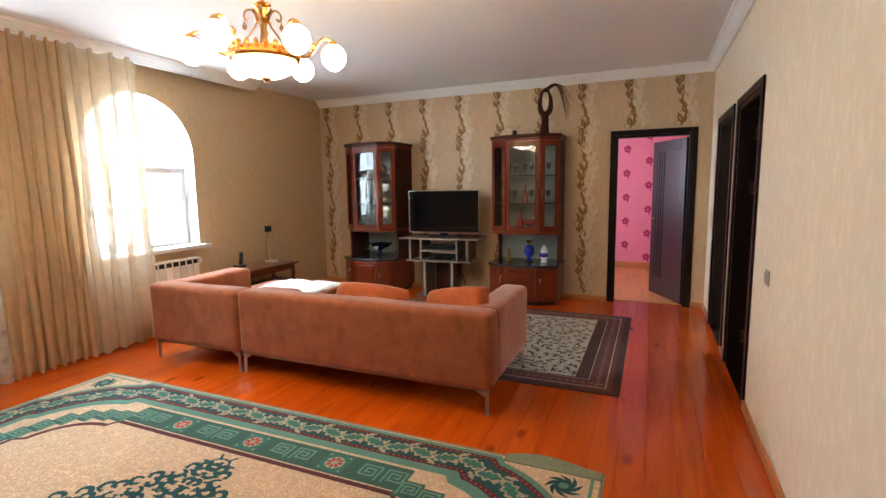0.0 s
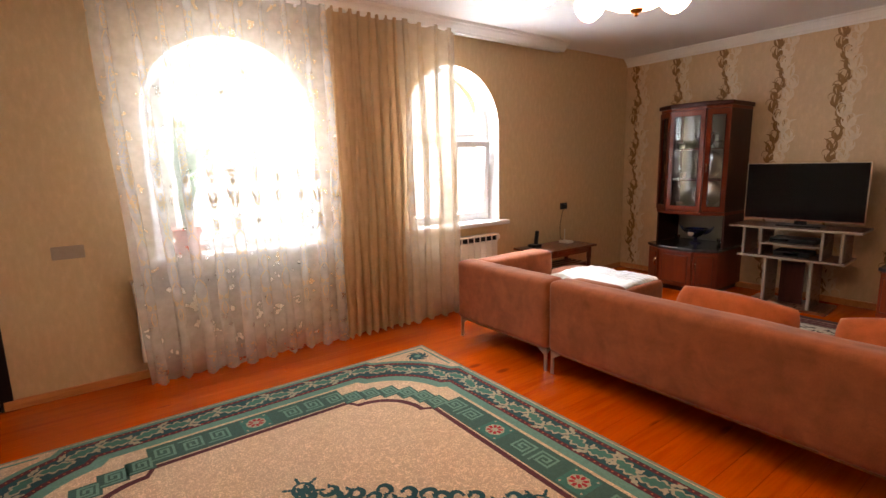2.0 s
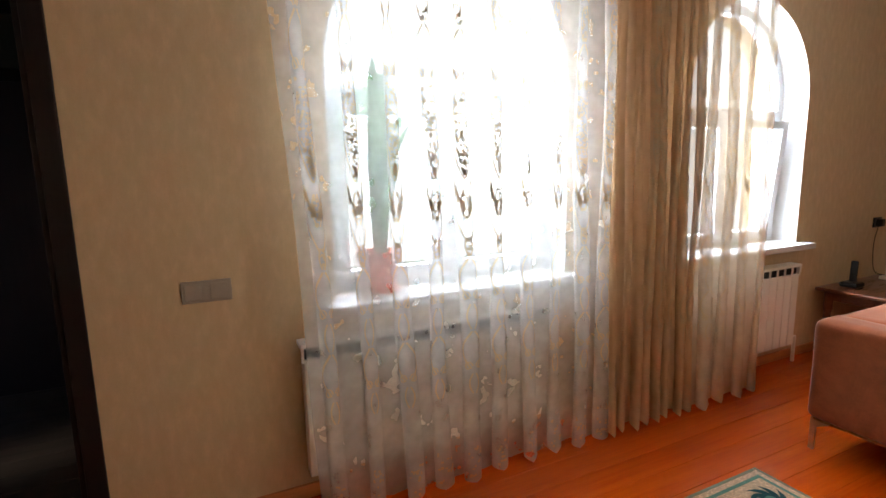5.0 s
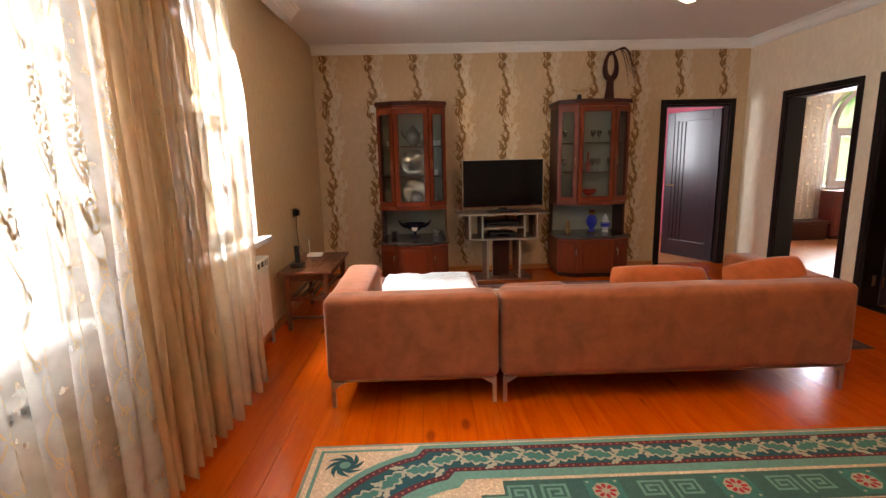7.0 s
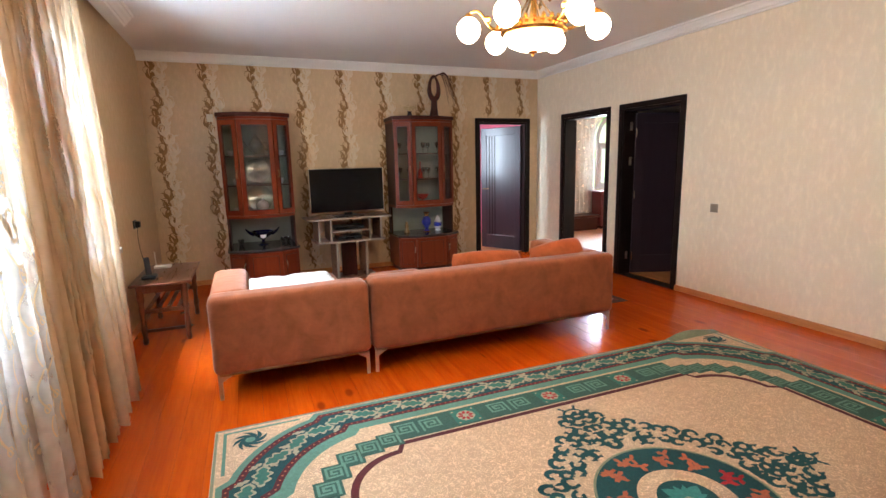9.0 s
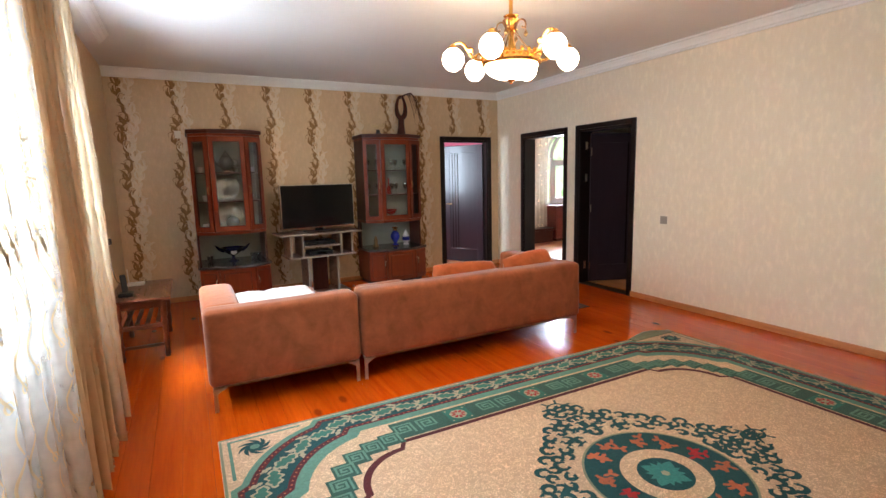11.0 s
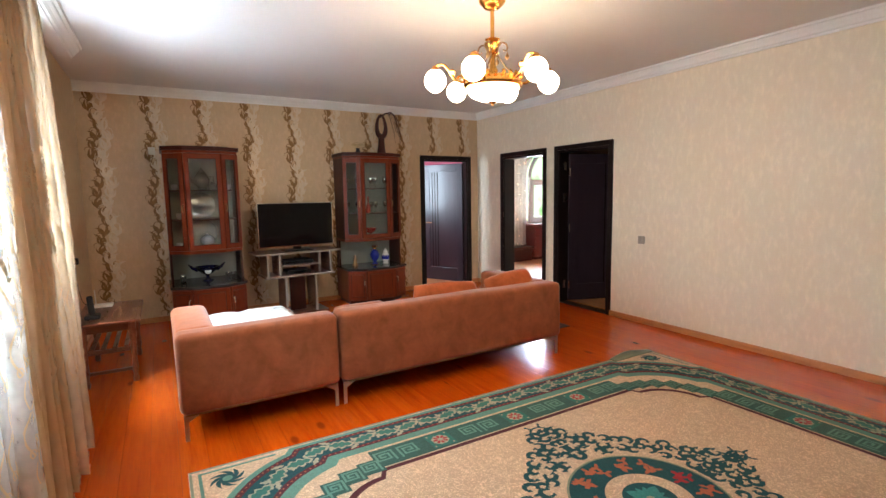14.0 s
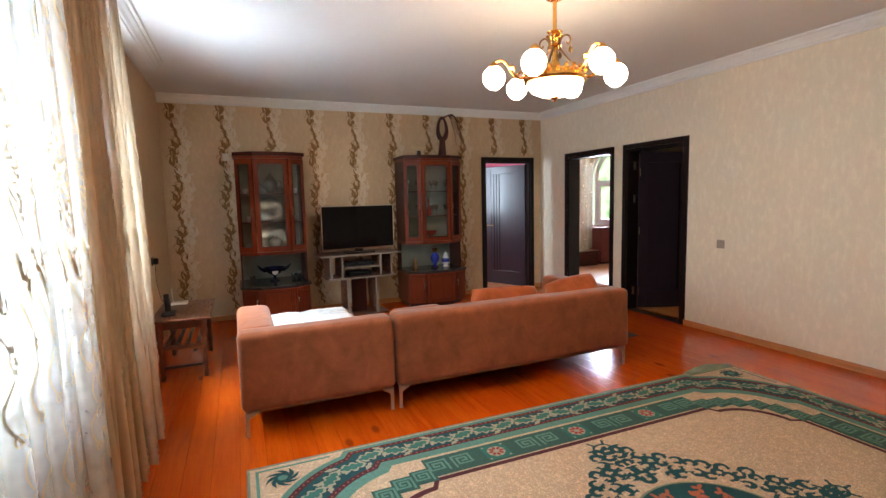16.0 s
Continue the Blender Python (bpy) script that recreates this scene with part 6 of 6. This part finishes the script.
for sx, sy in QUADS:
    pin, hub = Geo(), Geo()
    c = quarter_to_world([(0.180, 0.165)], sx, sy, ZB)[0]
    for k in range(8):
        a = k * math.pi / 4
        left, right = [], []
        for i in range(6):
            t = i / 5
            r, aa = 0.022 + 0.070 * t, a + 1.15 * t
            w = 0.019 * math.sin(math.pi * (0.15 + 0.8 * t))
            left.append((c[0] + r * math.cos(aa) - w * math.sin(aa), c[1] + r * math.sin(aa) + w * math.cos(aa), ZB))
            right.append((c[0] + r * math.cos(aa) + w * math.sin(aa), c[1] + r * math.sin(aa) - w * math.cos(aa), ZB))
        pin.poly(left + right[::-1])
    hub.poly([(c[0] + 0.026 * math.cos(k * math.pi / 8), c[1] + 0.026 * math.sin(k * math.pi / 8), ZD) for k in range(16)])
    part("pinwheel_hub", hub, R_LIGHT, part("pinwheel", pin, R_TEAL, carpet, "dark teal pinwheel", kind="stuff"))


def disc(g, r, z, n=64):
    g.poly([(CCX + r * math.cos(2 * math.pi * k / n), CCY + r * math.sin(2 * math.pi * k / n), z) for k in range(n)])


g = Geo()
disc(g, 0.395, ZB)
part("medallion_rim", g, R_EDGE, carpet, "grey-green medallion rim")
g = Geo()
disc(g, 0.383, ZD)
part("medallion", g, R_TEAL, carpet, "dark teal medallion")
g = Geo()
disc(g, 0.212, ZE)
part("medallion_ring", g, R_BEIGE, carpet, "beige medallion ring")
g = Geo()
disc(g, 0.132, ZF)
part("medallion_centre", g, R_TEAL, carpet, "dark teal centre")
g = Geo()
for k in range(4):
    a = k * math.pi / 2 + 0.5
    for da, L, w in ((0, 0.105, 0.030), (0.55, 0.085, 0.016), (-0.55, 0.085, 0.016)):
        o = placed([(0.012 + t * L / 8, w * math.sin(math.pi * t / 8)) for t in range(9)] + [(0.012 + t * L / 8, -w * math.sin(math.pi * t / 8)) for t in range(7, 0, -1)], CCX, CCY, a + da, 0.0118 + 0.0003 * (da != 0))
        g.poly(o)
part("flower", g, pile("carpet_bright_teal", (0.035, 0.20, 0.175)), carpet, "teal four-petalled flower")
g = Geo().poly([(CCX + 0.022 * math.cos(k), CCY + 0.022 * math.sin(k), 0.0126) for k in (0, 1.05, 2.09, 3.14, 4.19, 5.24)])
part("flower_heart", g, R_CREAM, carpet)
fo, fr = Geo(), Geo()
rc = random.Random(21)
for k in range(12):
    a = k * math.pi / 6 + 0.13
    target = fr if k % 6 == 0 else fo
    for j in range(4):
        aa, rr = a + rc.uniform(-0.13, 0.13), 0.298 + rc.uniform(-0.040, 0.045)
        lobes = [(0.048 * (0.6 + 0.4 * math.cos(3 * t + j)) * math.cos(t), 0.036 * (0.6 + 0.4 * math.cos(3 * t + j)) * math.sin(t)) for t in [i * math.pi / 7 for i in range(14)]]
        target.poly(placed(lobes, CCX + rr * math.cos(aa), CCY + rr * math.sin(aa), aa + rc.uniform(-1, 1), ZE + 0.0002 * j))
part("medallion_flower", fo, R_ORANGE, carpet, "rust orange flowers", kind="stuff")
part("medallion_ribbon", fr, R_RED, carpet, "red ribbons", kind="stuff")
scr = Geo()
rs = random.Random(33)
lay = 0
spots = []
for i in range(1600):
    x, y = rs.uniform(0.0, 0.80), rs.uniform(0.0, 0.82)
    if x / 0.80 + y / 0.86 < 0.97 and math.hypot(x, y) > 0.455 and all(math.dist((x, y), q) > 0.052 for q in spots):
        spots.append((x, y))
for x, y in spots:
    a0, turn, rr = rs.uniform(0, 6.28), rs.choice((-1, 1)), rs.uniform(0.030, 0.050)
    spiral = [(x + rr * (1 - 0.062 * t) * math.cos(a0 + turn * 0.32 * t), y + rr * (1 - 0.062 * t) * math.sin(a0 + turn * 0.32 * t)) for t in range(9)]
    tail = [(spiral[0][0] + 0.045 * t / 4 * math.cos(a0 - turn * (1.57 + 0.22 * t)), spiral[0][1] + 0.045 * t / 4 * math.sin(a0 - turn * (1.57 + 0.22 * t))) for t in range(4, 0, -1)]
    line = tail + spiral
    widths = [0.004 + 0.0105 * math.sin(math.pi * min(1.0, (i + 1) / len(line))) for i in range(len(line))]
    blobs = [(line[0][0], line[0][1], rs.uniform(0.011, 0.017)), (spiral[5][0], spiral[5][1], rs.uniform(0.013, 0.018)), (line[-1][0], line[-1][1], rs.uniform(0.012, 0.016))]
    for sx in (-1, 1):
        for sy in (-1, 1):
            lay += 1
            z = ZB + 0.00005 * (lay % 9)
            flat_ribbon(scr, [(CCX + sx * p[0], CCY + sy * p[1]) for p in line], widths, z)
            for bx_, by_, br in blobs:
                scr.poly([(CCX + sx * (bx_ + br * (1 + 0.35 * math.cos(3 * t)) * math.cos(t)), CCY + sy * (by_ + 0.7 * br * (1 + 0.35 * math.cos(3 * t)) * math.sin(t)), z + 0.0005) for t in [k * math.pi / 5 for k in range(10)]])
for sx, sy, hx, hy in ((0, 1, 0.0, 0.80), (0, -1, 0.0, 0.80), (1, 0, 0.74, 0.0), (-1, 0, 0.74, 0.0)):
    cx, cy = CCX + sx * hx, CCY + sy * hy
    flat_ribbon(scr, [(cx + 0.06 * math.cos(t), cy + 0.045 * math.sin(t)) for t in [k * math.pi / 12 for k in range(25)]], 0.007, ZB + 0.0006)
    for k in range(6):
        o = placed(leaf_outline(0.06, 0.010, 2), cx + 0.085 * math.cos(k * 1.047), cy + 0.070 * math.sin(k * 1.047), k * 1.047, ZB + 0.0007)
        scr.poly(o)
    scr.poly(placed(leaf_outline(0.06, 0.016, 2), cx, cy, 0.6, ZB + 0.0007))
part("scrollwork", scr, R_TEAL, carpet, "dark teal leafy scrollwork", kind="stuff")

def lifted(u, v):
    x = -0.42 + 0.510 * u
    return (x, CCY + CB - 0.062 + 0.066 * v, 0.0128 + 0.034 * v * v * math.sin(math.pi * u ** 0.8) ** 1.5)


flap = part("curled_edge", Geo().grid(lifted, 24, 8), R_EDGE, carpet, "carpet edge curling up", True)
sol = flap.modifiers.new("thickness", "SOLIDIFY")
sol.thickness = 0.006

B_DARK = pile("rug_brown", (0.060, 0.022, 0.016))
B_MID = pile("rug_wine", (0.13, 0.030, 0.026))
B_CREAM = pile("rug_ivory", (0.48, 0.42, 0.33))
B_BLACK = pile("rug_charcoal", (0.030, 0.024, 0.022))
RX0, RX1, RY0, RY1 = -2.96, 0.10, 3.535, 5.715
rug = tagged(part("rug", rbox(RX0, RX1, RY0, RY1, 0, 0.007, 0.003, 1), B_DARK), "dark brown rug with an ivory floral field", "rug")


def frame_strip(g, d0, d1, z):
    for x0, x1, y0, y1 in ((RX0 + d0, RX1 - d0, RY0 + d0, RY0 + d1), (RX0 + d0, RX1 - d0, RY1 - d1, RY1 - d0), (RX0 + d0, RX0 + d1, RY0 + d1, RY1 - d1), (RX1 - d1, RX1 - d0, RY0 + d1, RY1 - d1)):
        g.poly([(x0, y0, z), (x1, y0, z), (x1, y1, z), (x0, y1, z)])


g = Geo()
frame_strip(g, 0.06, 0.22, 0.0076)
part("wine_band", g, B_MID, rug, "wine red band")
g = Geo()
frame_strip(g, 0.095, 0.103, 0.0082)
frame_strip(g, 0.225, 0.231, 0.0082)
part("ivory_line", g, B_CREAM, rug, "thin ivory lines")
g = Geo().poly([(RX0 + 0.33, RY0 + 0.25, 0.0082), (RX1 - 0.33, RY0 + 0.25, 0.0082), (RX1 - 0.33, RY1 - 0.25, 0.0082), (RX0 + 0.33, RY1 - 0.25, 0.0082)])
part("field", g, B_CREAM, rug, "ivory field")
fl, fb = Geo(), Geo()
rg = random.Random(5)
for i in range(34):
    for j in range(24):
        x, y = RX0 + 0.37 + i * 0.0705 + rg.uniform(-0.012, 0.012), RY0 + 0.29 + j * 0.0705 + rg.uniform(-0.012, 0.012)
        if x < RX1 - 0.36 and y < RY1 - 0.28:
            a, L = rg.uniform(0, 6.28), rg.uniform(0.020, 0.038)
            z = 0.0088 + 0.0001 * ((i + 2 * j) % 5)
            flat_ribbon(fl, [(x + L * (1 - t / 11) * math.cos(a + 0.55 * t), y + L * (1 - t / 11) * math.sin(a + 0.55 * t)) for t in range(9)], 0.0055, z)
            fl.poly(placed(leaf_outline(0.05, 0.012, 2), x + 0.03 * math.cos(a + 2), y + 0.03 * math.sin(a + 2), a, z + 0.0006))
for s in range(180):
    t = s / 180 * 2 * ((RX1 - RX0) + (RY1 - RY0))
    w, h = RX1 - RX0, RY1 - RY0
    x, y = ((RX0 + t, RY0 + 0.16) if t < w else (RX1 - 0.16, RY0 + t - w) if t < w + h else (RX1 - (t - w - h), RY1 - 0.16) if t < 2 * w + h else (RX0 + 0.16, RY1 - (t - 2 * w - h)))
    x, y = min(max(x, RX0 + 0.14), RX1 - 0.14), min(max(y, RY0 + 0.14), RY1 - 0.14)
    fb.poly(placed(leaf_outline(0.055, 0.014, 2), x, y, rg.uniform(0, 6.28), 0.0088 + 0.0001 * (s % 5)))
part("field_pattern", fl, B_BLACK, rug, "charcoal floral scrolls", kind="stuff")
part("border_pattern", fb, pile("rug_tan", (0.20, 0.125, 0.085)), rug, "tan border flowers", kind="stuff")

# ---- garden beyond the windows ----
def backdrop(name, g, c1, c2, strength, scale, label):
    m = bpy.data.materials.new(name)
    m.use_nodes = True
    nt = m.node_tree
    nt.nodes.remove(nt.nodes["Principled BSDF"])
    em = nt.nodes.new("ShaderNodeEmission")
    em.inputs[1].default_value = strength
    tx = nt.nodes.new("ShaderNodeTexNoise")
    tx.inputs["Scale"].default_value, tx.inputs["Detail"].default_value = scale, 6
    geo = nt.nodes.new("ShaderNodeNewGeometry")
    nt.links.new(geo.outputs["Position"], tx.inputs["Vector"])
    rp_ = nt.nodes.new("ShaderNodeValToRGB")
    rp_.color_ramp.elements[0].position, rp_.color_ramp.elements[0].color = 0.42, (*c1, 1)
    rp_.color_ramp.elements[1].position, rp_.color_ramp.elements[1].color = 0.60, (*c2, 1)
    nt.links.new(tx.outputs[0], rp_.inputs[0])
    nt.links.new(rp_.outputs[0], em.inputs[0])
    nt.links.new(em.outputs[0], nt.nodes["Material Output"].inputs[0])
    return tagged(part(name, g, m), label, "backdrop", kind="structure")


backdrop("backdrop_west", Geo().poly([(-13, -12, -2), (-13, 22, -2), (-13, 22, 9), (-13, -12, 9)]), (0.85, 0.95, 0.92), (0.95, 1.0, 1.0), 2.6, 0.5, "bright hazy sky beyond the garden")
backdrop("backdrop_north", Geo().poly([(-3, 16, -2), (16, 16, -2), (16, 16, 9), (-3, 16, 9)]), (0.10, 0.38, 0.05), (0.75, 0.95, 0.62), 1.6, 1.1, "sunlit green trees beyond the garden")
GRASS = mottled("grass", (0.08, 0.13, 0.04), 0.9, 3, 0.3)
tagged(part("ground", Geo().poly([(-300, -300, -0.6), (300, -300, -0.6), (300, 300, -0.6), (-300, 300, -0.6)]), GRASS), "lawn round the house", "ground", kind="structure")

# ---- floor planks ----
rf = random.Random(17)
n = 37
w = (XE - XW) / n
for i in range(n):
    x0 = XW + i * w
    cuts = [YS, rf.uniform(0.2, 4.6), YN + 0.06]
    for y0, y1 in zip(cuts, cuts[1:]):
        part("plank", rbox(x0 + 0.0004, x0 + w - 0.0004, y0 + 0.0004, y1 - 0.0004, -0.02, 0.0, 0.0011, 1), FLOOR, floor)
